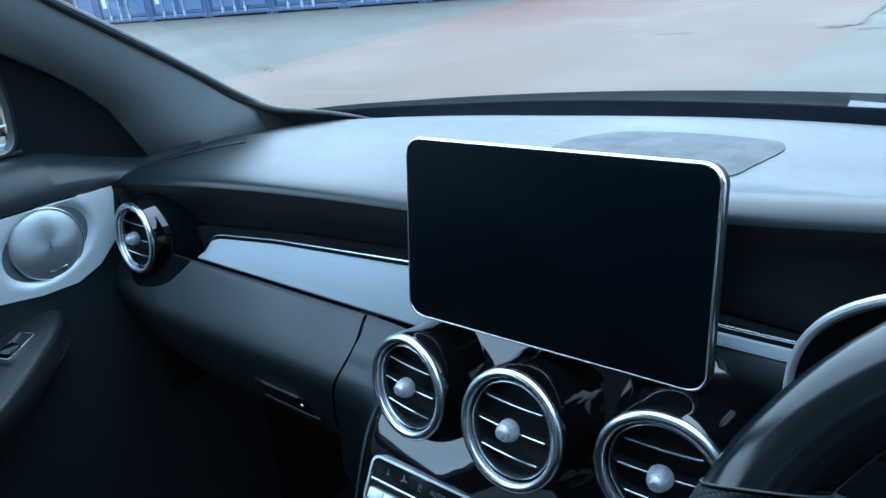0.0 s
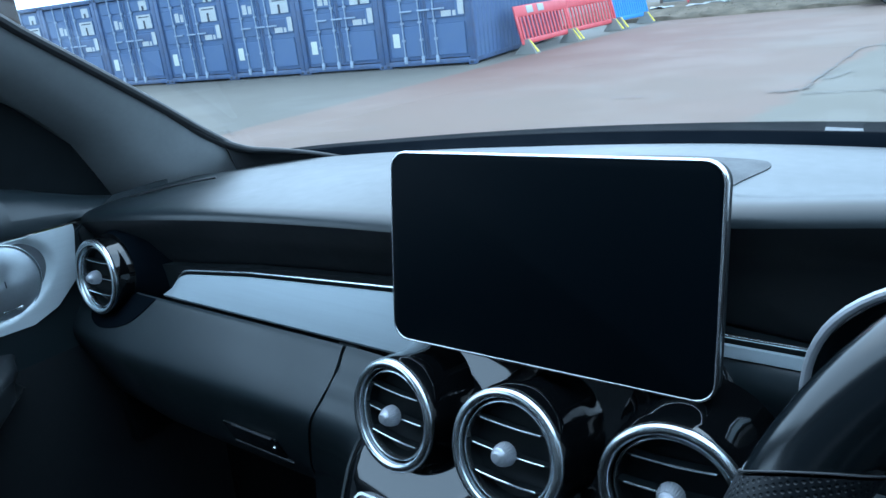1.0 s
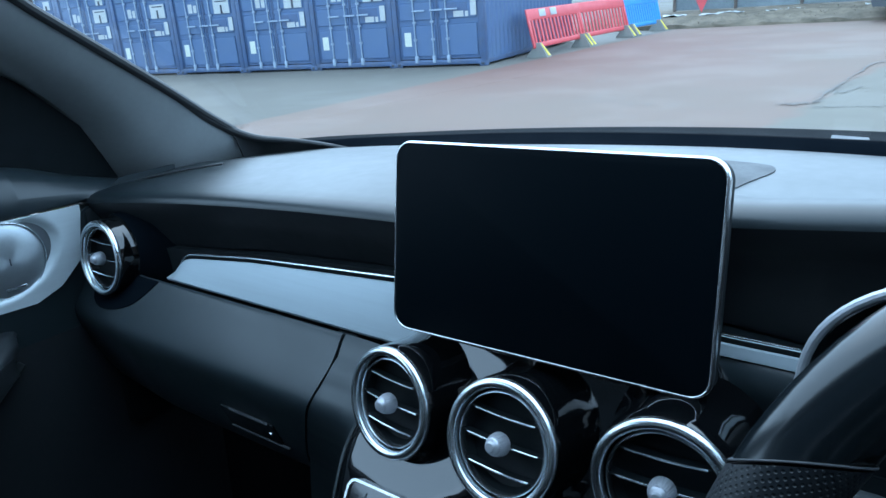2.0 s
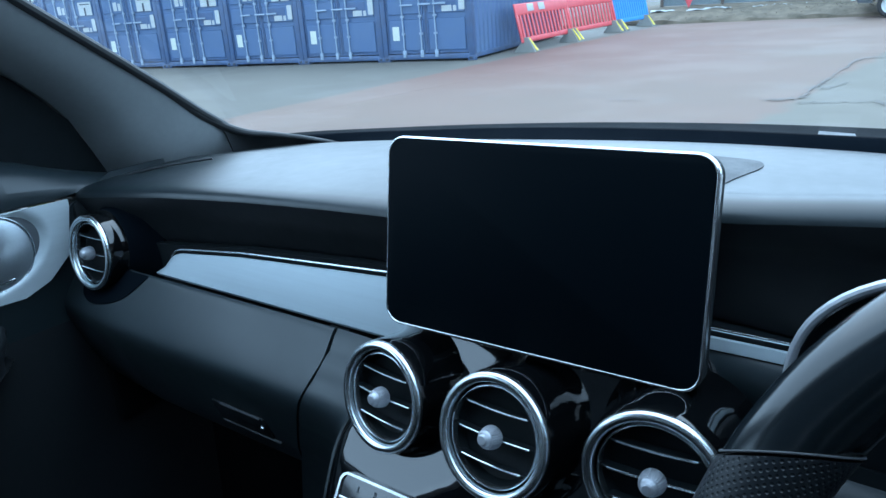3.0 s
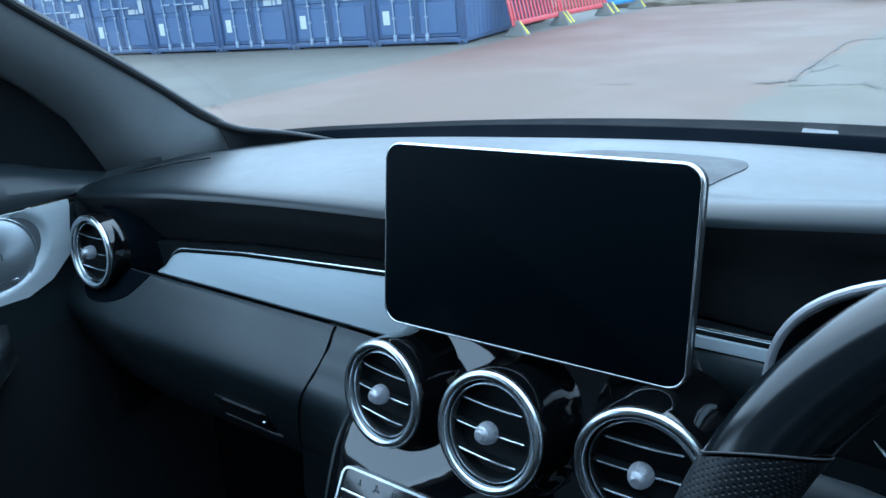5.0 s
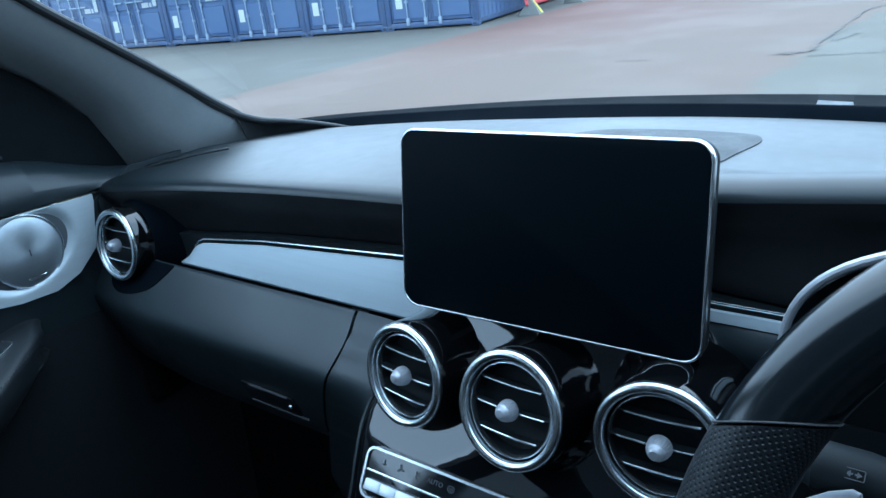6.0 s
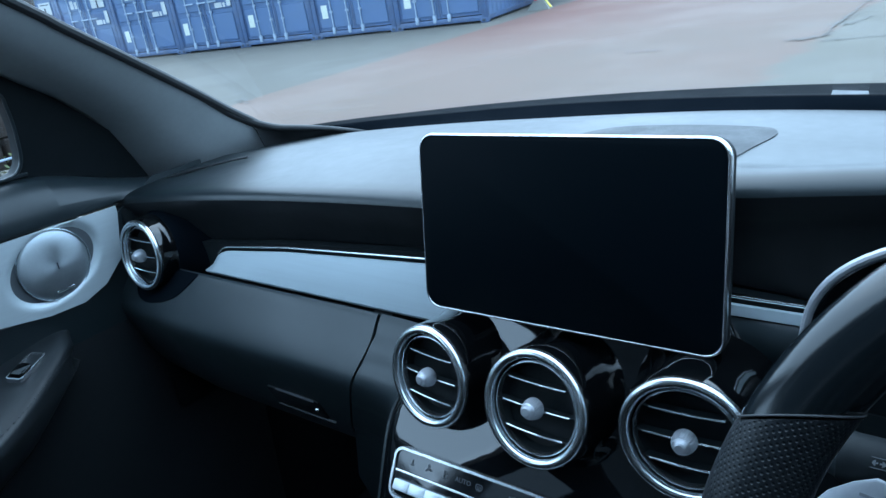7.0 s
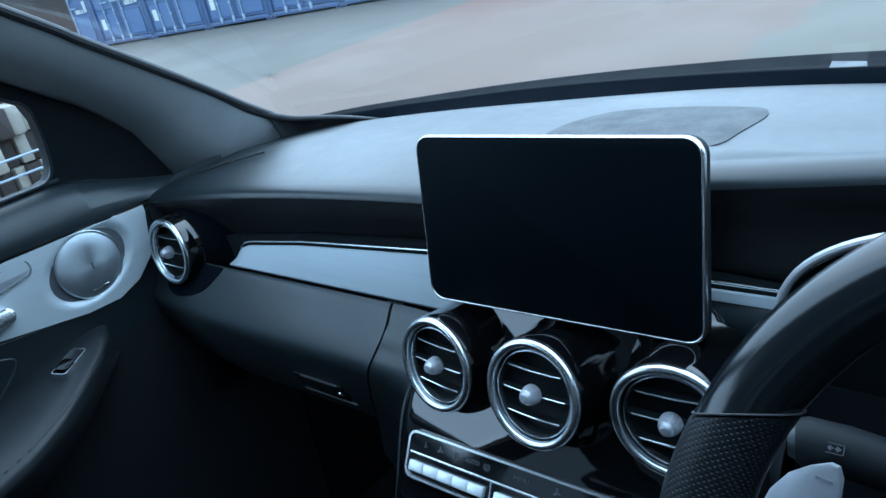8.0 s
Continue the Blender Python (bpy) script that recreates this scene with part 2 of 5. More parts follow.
HOARDING = material("grey_hoarding", (0.20, 0.235, 0.25), 0.55, second=(0.11, 0.14, 0.155), amount=1.0, scale=0.8, bump=0.2, bump_scale=30)
TYRE = material("tyre_rubber", (0.02, 0.02, 0.02), 0.75, scale=20, bump=0.4, bump_scale=120)
WHEEL = material("painted_wheel", (0.48, 0.50, 0.51), 0.4, metal=0.4, scale=12)
VAN = material("van_paint", (0.05, 0.06, 0.07), 0.3, scale=2, coat=0.3)
BROWN = material("weathered_boards", (0.11, 0.085, 0.07), 0.8, scale=6, bump=0.5, bump_scale=60)
DARK_BOARD = material("dark_boards", (0.035, 0.026, 0.022), 0.8, scale=6, bump=0.5, bump_scale=60)
LEAF = material("shrub_leaves", (0.07, 0.11, 0.04), 0.6, second=(0.16, 0.15, 0.05), scale=4, amount=1.0)
CRACK = material("wet_crack", (0.085, 0.076, 0.068), 0.6, scale=9)


# ---- helpers for shapes ----
PLACE = {}


def thing(name, at, label, category, group="", kind=""):
    """A top-level thing: an Empty at its base."""
    e = new(name)
    e.empty_display_size = 0.05
    e.location = at
    PLACE[e] = Matrix.Translation(at)
    return tagged(e, label, category, group, kind)


def mesh_of(name, bm, mat, angle=35):
    bmesh.ops.recalc_face_normals(bm, faces=bm.faces)
    me = bpy.data.meshes.new(name)
    bm.to_mesh(me)
    bm.free()
    for pl in me.polygons:
        pl.use_smooth = True
    me.set_sharp_from_angle(angle=radians(angle))
    me.materials.append(mat)
    return me


def part(name, bm, mat, parent, label="", angle=35):
    """One mesh, given in the place's metres, under a thing or a part."""
    at = PLACE[parent]
    bm.transform(at.inverted())
    ob = new(name, mesh_of(name, bm, mat, angle))
    ob.parent = parent
    PLACE[ob] = at
    if label:
        ob["label"] = label
    return ob


def alone(name, bm, mat, label, category, kind="", angle=35, group=""):
    """A thing of one mesh."""
    ob = new(name, mesh_of(name, bm, mat, angle))
    PLACE[ob] = Matrix.Identity(4)
    return tagged(ob, label, category, group, kind)


def shared(name, me, parent, m):
    """A piece on a mesh that it shares with its likes."""
    ob = new(name, me)
    ob.parent = parent
    ob.matrix_basis = PLACE[parent].inverted() @ m
    PLACE[ob] = PLACE[parent]
    return ob


def loft(rows, closed=False, thick=0.0, caps=False):
    """A skin over rows of points; thick gives it a second skin along its normals."""
    bm = bmesh.new()
    grid = [[bm.verts.new(p) for p in r] for r in rows]
    for a, b in zip(grid, grid[1:]):
        k = len(a)
        for i in range(k if closed else k - 1):
            bm.faces.new((a[i], a[(i + 1) % k], b[(i + 1) % k], b[i]))
    if caps:
        bm.faces.new(grid[0])
        bm.faces.new(grid[-1])
    if thick:
        bmesh.ops.recalc_face_normals(bm, faces=bm.faces)
        bm.normal_update()
        bmesh.ops.solidify(bm, geom=bm.faces[:], thickness=thick)
    return bm


def box(lo, hi, bevel=0.0, seg=2, m=None):
    bm = bmesh.new()
    bmesh.ops.create_cube(bm, size=1)
    size = [b - a for a, b in zip(lo, hi)]
    mid = [(a + b) / 2 for a, b in zip(lo, hi)]
    bm.transform(Matrix.Translation(mid) @ Matrix.Diagonal((*size, 1)))
    if bevel:
        bmesh.ops.bevel(bm, geom=bm.edges[:], offset=bevel, segments=seg, profile=0.5, affect="EDGES")
    if m is not None:
        bm.transform(m)
    return bm


def join(*bms):
    out = bmesh.new()
    for b in bms:
        me = bpy.data.meshes.new("tmp")
        b.to_mesh(me)
        b.free()
        out.from_mesh(me)
        bpy.data.meshes.remove(me)
    return out


def lathe(profile, segs=64, m=None, closed=False):
    """Turns (radius, height) points round local z."""
    rows = [[(r * math.cos(a), r * math.sin(a), h) for r, h in profile]
            for a in (2 * math.pi * i / segs for i in range(segs + 1))]
    bm = loft(rows, closed=closed)
    bmesh.ops.remove_doubles(bm, verts=bm.verts[:], dist=1e-6)
    if m is not None:
        bm.transform(m)
    return bm


def tube(points, radius, segs=10, caps=True):
    """A round bar along points; radius may be one number or one for each point."""
    pts = [Vector(p) for p in points]
    rows, up = [], None
    for i, p in enumerate(pts):
        d = (pts[min(i + 1, len(pts) - 1)] - pts[max(i - 1, 0)]).normalized()
        if up is None:
            up = d.orthogonal().normalized()
        up = (up - d * up.dot(d)).normalized()
        side = d.cross(up)
        r = radius if isinstance(radius, float) else radius[i]
        rows.append([p + (up * math.cos(a) + side * math.sin(a)) * r for a in (2 * math.pi * k / segs for k in range(segs))])
    return loft(rows, closed=True, caps=caps)


def rounded(w, h, r, n=7):
    """The outline of a rectangle with round corners, in x and y about 0."""
    pts = []
    for cx, cy, a0 in ((w / 2 - r, h / 2 - r, 0), (-w / 2 + r, h / 2 - r, 90), (-w / 2 + r, -h / 2 + r, 180), (w / 2 - r, -h / 2 + r, 270)):
        for i in range(n):
            a = radians(a0 + 90 * i / (n - 1))
            pts.append((cx + r * math.cos(a), cy + r * math.sin(a)))
    return pts


def slab(outline, z0, z1, m=None, bevel=0.0):
    """A flat body over an outline, from z0 to z1."""
    bm = bmesh.new()
    lo = [bm.verts.new((x, y, z0)) for x, y in outline]
    hi = [bm.verts.new((x, y, z1)) for x, y in outline]
    k = len(outline)
    for i in range(k):
        bm.faces.new((lo[i], lo[(i + 1) % k], hi[(i + 1) % k], hi[i]))
    bm.faces.new(lo[::-1])
    top = bm.faces.new(hi)
    if bevel:
        bmesh.ops.bevel(bm, geom=list(top.edges), offset=bevel, segments=2, profile=0.5, affect="EDGES")
    if m is not None:
        bm.transform(m)
    return bm


def frame_ring(outer, inner, z0, z1, m=None):
    """A flat frame between two outlines with as many points."""
    rows = []
    for o, i in zip(outer + outer[:1], inner + inner[:1]):
        rows.append([(*o, z0), (*o, z1), (*i, z1), (*i, z0)])
    bm = loft(rows, closed=True)
    bmesh.ops.remove_doubles(bm, verts=bm.verts[:], dist=1e-7)
    if m is not None:
        bm.transform(m)
    return bm


def facing(p, axis, up=(0, 0, 1)):
    """A pose whose local z looks along axis, with local x to the right of one who looks at it."""
    z = Vector(axis).normalized()
    x = Vector(up).cross(z).normalized()
    y = z.cross(x)
    return Matrix.Translation(p) @ Matrix((x, y, z)).transposed().to_4x4()


def lerp_table(table, v):
    """Between rows (key, value), key rising."""
    if v <= table[0][0]:
        return table[0][1]
    for (a, fa), (b, fb) in zip(table, table[1:]):
        if v <= b:
            return fa + (fb - fa) * (v - a) / (b - a)
    return table[-1][1]


def smooth_table(table, v):
    """Like lerp_table, but with no kinks (Catmull-Rom through the values)."""
    k = [a for a, _ in table]
    f = [b for _, b in table]
    if v <= k[0] or v >= k[-1]:
        return f[0] if v <= k[0] else f[-1]
    i = max(j for j in range(len(k) - 1) if k[j] <= v)
    t = (v - k[i]) / (k[i + 1] - k[i])
    def slope(j):
        a, b = max(j - 1, 0), min(j + 1, len(k) - 1)
        return (f[b] - f[a]) / (k[b] - k[a])
    d = k[i + 1] - k[i]
    h00, h10, h01, h11 = 2 * t ** 3 - 3 * t * t + 1, t ** 3 - 2 * t * t + t, 3 * t * t - 2 * t ** 3, t ** 3 - t * t
    return h00 * f[i] + h10 * d * slope(i) + h01 * f[i + 1] + h11 * d * slope(i + 1)


def profile_ring(w, h, r, profile, m=None):
    """A frame round a rounded rectangle: its section is a closed line of (outwards, up)."""
    loops = [[(x, y, z) for x, y in rounded(w + 2 * o, h + 2 * o, r + o, 9)] for o, z in profile]
    rows = [list(p) for p in zip(*loops)]
    bm = loft(rows + rows[:1], closed=True)
    bmesh.ops.remove_doubles(bm, verts=bm.verts[:], dist=1e-7)
    if m is not None:
        bm.transform(m)
    return bm


def spline(points, n=40):
    """A smooth line through points (Catmull-Rom)."""
    p = [Vector(q) for q in points]
    p = [2 * p[0] - p[1]] + p + [2 * p[-1] - p[-2]]
    out = []
    m = len(p) - 3
    for i in range(n + 1):
        s = min(i / n * m, m - 1e-6)
        k = int(s)
        t = s - k
        a, b, c, d = p[k:k + 4]
        out.append(0.5 * ((2 * b) + (c - a) * t + (2 * a - 5 * b + 4 * c - d) * t * t + (3 * b - a - 3 * c + d) * t ** 3))
    return out


def text_mesh(word, size, m, depth=0.0003):
    cu = bpy.data.curves.new("lettering", "FONT")
    cu.body, cu.size, cu.align_x, cu.align_y, cu.extrude = word, size, "CENTER", "CENTER", depth
    cu.resolution_u = 2
    ob = bpy.data.objects.new("lettering", cu)
    me = bpy.data.meshes.new_from_object(ob)
    bpy.data.objects.remove(ob)
    bm = bmesh.new()
    bm.from_mesh(me)
    bpy.data.meshes.remove(me)
    bm.transform(m)
    return bm


# ---- the car: shell and glass ----
def top_z(x):
    """Height of the dash top: crowned across the car."""
    return 1.168 - 0.038 * (x / 0.65) ** 2


def screen_base_y(x):
    """The windscreen's lower edge in plan."""
    return smooth_table([(-0.75, 0.322), (-0.6, 0.350), (-0.5, 0.361), (-0.4, 0.373), (-0.3, 0.386), (-0.2, 0.401), (-0.1, 0.416), (0.0, 0.428), (0.1, 0.437), (0.2, 0.436), (0.35, 0.42), (0.55, 0.385), (0.75, 0.33)], x)


def pad_rear_y(x):
    return smooth_table([(-0.75, 0.280), (-0.6, 0.3015), (-0.5, 0.3075), (-0.4, 0.311), (-0.3, 0.315), (-0.2, 0.320), (-0.1, 0.331), (0.0, 0.343), (0.1, 0.350), (0.2, 0.352), (0.4, 0.34), (0.75, 0.29)], x)


XS = [-0.70 + 1.40 * i / 56 for i in range(57)]
car = thing("cabin_shell", (0, -0.5, -0.3), "dark car cabin shell with grey lining and windscreen", "cabin", "", "structure")

# windscreen: clear glass up to the roof
ROOF_Y, ROOF_Z = -0.46, 1.57


def screen_point(x, s):
    """A point of the windscreen, s from 0 at its foot to 1 at the roof."""
    k = 1 - 0.16 * s
    y0, z0 = screen_base_y(x), top_z(x) - 0.0125
    bow = 0.05 * math.sin(math.pi * s)
    return (x * k * 1.0, y0 + (ROOF_Y + 0.10 * (1 - (x / 0.7) ** 2) - y0) * s + 0.4 * bow, z0 + (ROOF_Z - 0.05 * (x / 0.7) ** 2 - z0) * s + bow)


pane = part("windscreen", loft([[screen_point(x, j / 16) for j in range(17)] for x in XS]), GLASS, car, "clear curved windscreen glass")
pane.visible_shadow = False
# from the dash back: a dark channel up to a lip, the black band behind it, and the cowl edge beyond the glass
LIP = [(-0.75, 0.290, 1.128), (-0.6, 0.325, 1.137), (-0.5, 0.345, 1.143), (-0.4, 0.361, 1.148), (-0.3, 0.375, 1.1530), (-0.2, 0.381, 1.1577), (-0.1, 0.383, 1.1612), (0.0, 0.386, 1.1630), (0.1, 0.386, 1.1636), (0.2, 0.384, 1.1630), (0.35, 0.372, 1.155), (0.55, 0.340, 1.141), (0.75, 0.290, 1.128)]
COWL = [(-0.75, 0.300, 1.127), (-0.6, 0.375, 1.134), (-0.5, 0.414, 1.1365), (-0.4, 0.443, 1.140), (-0.3, 0.464, 1.1433), (-0.2, 0.477, 1.1468), (-0.1, 0.483, 1.150), (0.0, 0.489, 1.1518), (0.1, 0.490, 1.1527), (0.2, 0.487, 1.152), (0.35, 0.470, 1.146), (0.55, 0.400, 1.136), (0.75, 0.310, 1.127)]


def line_at(table, x):
    return Vector((x, smooth_table([(p[0], p[1]) for p in table], x), smooth_table([(p[0], p[2]) for p in table], x)))


def foot_rows():
    band, channel = [], []
    for x in XS:
        lip, cowl, yr, zt = line_at(LIP, x), line_at(COWL, x), pad_rear_y(x), top_z(x)
        band.append([lip + Vector((0, 0.001, -0.004)), lip + Vector((0, 0.001, -0.0005)), lip + Vector((0, 0.004, 0)), lip.lerp(cowl, 0.12) - Vector((0, 0, 0.0030)), lip.lerp(cowl, 0.5) - Vector((0, 0, 0.0040)), cowl - Vector((0, 0.008, -0.0006)), cowl, cowl + Vector((0, 0.003, -0.004)), cowl + Vector((0, 0.006, -0.03))])
        channel.append([(x, yr + 0.0045, zt - 0.024), (x, yr + 0.007, zt - 0.017), (x, (yr + lip.y) / 2 + 0.004, min(zt - 0.016, lip.z - 0.004)), lip - Vector((0, 0.004, 0.0022)), lip + Vector((0, 0.0006, -0.0006))])
    return band, channel


BAND, CHANNEL = foot_rows()
part("windscreen_band", loft(BAND, thick=0.003), FRIT, car, "black band along the foot of the windscreen")
part("demister_channel", loft(CHANNEL, thick=0.003), CHANNEL_BLACK, car, "matt black channel below the windscreen")
part("edge_plate", slab([(0.079, 0.438), (0.084, 0.404), (0.121, 0.4015), (0.1135, 0.432)], 1.1500, 1.1574), PLATE, car, "small pale plate behind the glass")

# roof, rear and floor close the cabin
def roof_z(x, y):
    return 1.57 - 0.05 * (x / 0.6) ** 2 - 0.05 * max(0, (-y - 1.4)) ** 2


def roof_sheet(x0, x1, ys, thick=0.02):
    return loft([[(x, y, roof_z(x, y)) for y in ys] for x in [x0 + (x1 - x0) * i / 12 for i in range(13)]], thick=thick)


part("roof_lining", join(roof_sheet(-0.62, 0.62, (-0.36, -0.47, -0.52)), roof_sheet(-0.62, -0.44, (-0.52, -0.8, -1.2, -1.6)), roof_sheet(0.44, 0.62, (-0.52, -0.8, -1.2, -1.6)),
                         roof_sheet(-0.62, 0.62, (-1.6, -1.8, -2.0, -2.32))), ROOF, car, "dark grey fabric roof lining")
# Roof glass is unseen, assumed from reflections; it lets in light from above.
part("roof_window", loft([[(x, y, roof_z(x, y) + 0.014) for y in (-0.51, -0.8, -1.2, -1.61)] for x in (-0.45, -0.3, -0.15, 0.0, 0.15, 0.3, 0.45)], thick=0.004), ROOF_GLASS, car, "assumed tinted glass roof panel, out of view")
# boot wall with the rear screen above it, rear side windows
part("rear_wall", box((-0.75, -2.36, -0.05), (0.75, -2.3, 1.16)), LINING, car)
# Unseen rear glass; its tint is set dark to hold back light.
part("rear_screen", loft([[(x, -2.33, 1.15), (x * 0.85, -2.28, 1.53)] for x in (-0.70, -0.35, 0.0, 0.35, 0.70)]), REAR_TINT, car, "tinted rear screen glass")
for sx in (-1, 1):
    part("rear_side_wall", box((sx * 0.70 - 0.02, -2.3, 0.40), (sx * 0.70 + 0.02, -0.95, 1.20)), LINING, car)
    part("rear_quarter", loft([[(sx * 0.70, y, 1.19), (sx * 0.595, y, 1.57)] for y in (-1.95, -2.32)], thick=0.02), LINING, car)
    part("rear_side_window", loft([[(sx * 0.70, y, 1.19), (sx * 0.595, y, 1.55)] for y in (-1.06, -1.5, -1.95)]), REAR_TINT, car, "tinted rear side window glass")
    part("door_pillar", loft([[(sx * 0.71, y, 1.15), (sx * 0.60, y, 1.54)] for y in (-0.93, -1.06)], thick=0.02), LINING, car)
part("cabin_floor", box((-0.76, -2.3, 0.36), (0.76, 0.75, 0.40)), CARPET, car, "black carpet")
part("bulkhead", box((-0.76, 0.50, 0.40), (0.76, 0.54, 0.98)), CARPET, car)
for sx in (-1, 1):
    part("kick_panel", box((sx * 0.725 - 0.01, 0.12, 0.40), (sx * 0.725 + 0.01, 0.50, 1.08)), CARPET, car, "black carpeted footwell side")
part("rear_seat", join(box((-0.62, -1.75, 0.55), (0.62, -1.2, 0.75), 0.05), box((-0.62, -1.85, 0.70), (0.62, -1.68, 1.25), 0.05)), LEATHER, car, "dark rear seat bench")


def front_seat(x, label):
    """A front seat: cushion with side rolls, backrest, headrest on two posts."""
    s = thing("front_seat", (x, -0.75, 0.40), label, "seat", "front seats")
    part("cushion", join(box((x - 0.17, -0.88, 0.52), (x + 0.17, -0.42, 0.68), 0.05, 3), box((x - 0.25, -0.86, 0.50), (x - 0.15, -0.46, 0.72), 0.045, 3), box((x + 0.15, -0.86, 0.50), (x + 0.25, -0.46, 0.72), 0.045, 3)), LEATHER, s)
    lean = Matrix.Translation((x, -0.84, 0.62)) @ Matrix.Rotation(radians(20), 4, "X")
    part("backrest", join(box((-0.18, -0.09, 0.0), (0.18, 0.03, 0.62), 0.05, 3, lean), box((-0.25, -0.09, 0.05), (-0.15, 0.07, 0.52), 0.045, 3, lean), box((0.15, -0.09, 0.05), (0.25, 0.07, 0.52), 0.045, 3, lean)), LEATHER, s)
    part("headrest", box((-0.13, -0.07, 0.66), (0.13, 0.04, 0.84), 0.045, 3, lean), LEATHER, s)
    for d in (-0.06, 0.06):
        part("post", tube([lean @ Vector((d, -0.02, 0.58)), lean @ Vector((d, -0.02, 0.70))], 0.006, 8), CHROME, s)
    part("seat_base", box((x - 0.2, -0.85, 0.40), (x + 0.2, -0.45, 0.54), 0.02), FRONT_DARK, s)


front_seat(-0.36, "black leather front passenger seat")
front_seat(0.36, "black leather driver seat behind the wheel")
EDGE = [(-0.690, 0.345, 1.105), (-0.668, 0.290, 1.134), (-0.658, 0.256, 1.156), (-0.649, 0.207, 1.188), (-0.640, 0.165, 1.2175), (-0.631, 0.121, 1.248), (-0.616, 0.049, 1.296),
        (-0.604, -0.013, 1.337), (-0.593, -0.066, 1.373), (-0.545, -0.32, 1.535)]
INNER = [(-0.715, 0.125, 1.085), (-0.706, 0.112, 1.105), (-0.699, 0.100, 1.123), (-0.691, 0.0835, 1.152), (-0.6805, 0.0615, 1.193), (-0.669, 0.0317, 1.2285),
         (-0.657, -0.0105, 1.265), (-0.646, -0.058, 1.298), (-0.630, -0.125, 1.345), (-0.585, -0.36, 1.51)]


def pillar(sx):
    """One windscreen pillar: a broad fabric trim between the glass and the door, with a rubber edge."""
    a, b = spline(EDGE, 48), spline(INNER, 48)
    rows = []
    for p, q in zip(a, b):
        d = q - p
        out = Vector((0.55, -0.55, 0.35)) * (d.length * 0.16)
        row = []
        for i in range(17):
            s = i / 16
            w = p + d * s + out * (1 - (2 * s - 1) ** 2)
            w += Vector((-0.75, 0.35, -0.25)) * (d.length * 0.26 * max(0.0, (s - 0.50) / 0.50) ** 2)
            row.append(w)
        tail = row[-1]
        for w in ((-0.003, 0.002, -0.001), (-0.010, 0.005, -0.004), (-0.024, 0.009, -0.008), (-0.05, 0.012, -0.01)):
            row.append(tail + Vector(w))
        rows.append([(sx * -w.x, w.y, w.z) for w in row])
    trim = part("pillar_trim", loft(rows, thick=0.002), PILLAR, car, "grey fabric windscreen pillar trim")
    edge = [(sx * -w.x, w.y + 0.004, w.z + 0.002) for w in a]
    part("pillar_seal", tube(edge, 0.0065, 10), RUBBER, trim, "black rubber edge")


pillar(-1)
pillar(1)
for sx in (-1, 1):
    # the seal sweeps round the lower corner of the windscreen and runs out along its foot
    bend = spline([(sx * x, y, z) for x, y, z in ((0.6395, 0.160, 1.2215), (0.649, 0.2065, 1.189), (0.654, 0.236, 1.1705), (0.652, 0.262, 1.1560), (0.637, 0.281, 1.1470), (0.598, 0.296, 1.1435), (0.552, 0.314, 1.1375), (0.49, 0.332, 1.127), (0.43, 0.345, 1.115))], 60)
    seal = part("corner_seal", tube(bend, [0.0062 * min(1.0, 0.55 + i / 20) - 0.0046 * max(0, i - 20) / 40 for i in range(61)], 10), RUBBER, car, "black rubber seal round the windscreen corner")
    part("seal_skirt", loft([[p, p + Vector((0, 0.012, -0.018)), p + Vector((0, 0.02, -0.045))] for p in bend[16:]], thick=0.002), RUBBER, seal)

# ---- dashboard ----
dash = thing("dashboard", (0, 0.1, 0.40), "black and grey car dashboard with brushed aluminium strip", "dashboard")


def driver_rise(x):
    """The pad swells into a brow ahead of the instruments."""
    k = min(1.0, max(0.0, (x + 0.01) / 0.12))
    return 0.0235 * k * k * (3 - 2 * k) + 0.13 * min(0.15, max(0.0, x - 0.11))


def pad_section(x):
    zt, yr, up = top_z(x), pad_rear_y(x), driver_rise(x)
    zb = lerp_table(STRIP_TOP, abs(x)) + 0.002
    line = [(yr + 0.004, -0.032), (yr + 0.0037, -0.0115), (yr + 0.0030, -0.0099), (yr + 0.0012, -0.0093), (yr - 0.012, -0.0086), (yr - 0.05, -0.0055), (0.20, 0.0), (0.15, 0.0), (0.11, -0.0005), (0.08, -0.0015), (0.06, -0.003), (0.046, -0.0045),
            (0.0375, -0.0068), (0.0325, -0.0105), (0.0312, -0.0155), (0.0340, -0.0225), (0.0410, -0.034), (0.0510, -0.047)]
    out = []
    for y, dz in line:
        k = min(1.0, max(0.0, (0.155 - y) / 0.105))
        back = 0.014 * min(1.0, up / 0.0235) if y < 0.061 else 0.0
        out.append((x, y + back, zt + dz + up * k * k * (3 - 2 * k)))
    return out + [(x, 0.059, zb), (x, 0.062, zb - 0.004), (x, 0.08, zb - 0.005)]


STRIP_TOP = [(0.10, 1.104), (0.175, 1.099), (0.28, 1.092), (0.368, 1.086), (0.475, 1.074), (0.56, 1.066), (0.70, 1.05)]
STRIP_LOW = 1.043
SECTIONS = [pad_section(x) for x in XS]
part("upper_pad", loft([r[:15] for r in SECTIONS]), PAD, dash, "soft black upper dash pad", angle=60)
# Same pad surface; a darker material stands for the shade below its nose.
part("pad_front", loft([r[14:] for r in SECTIONS]), DOOR_DARK, dash, "pad face below the nose, darkened to stand for shade", angle=60)

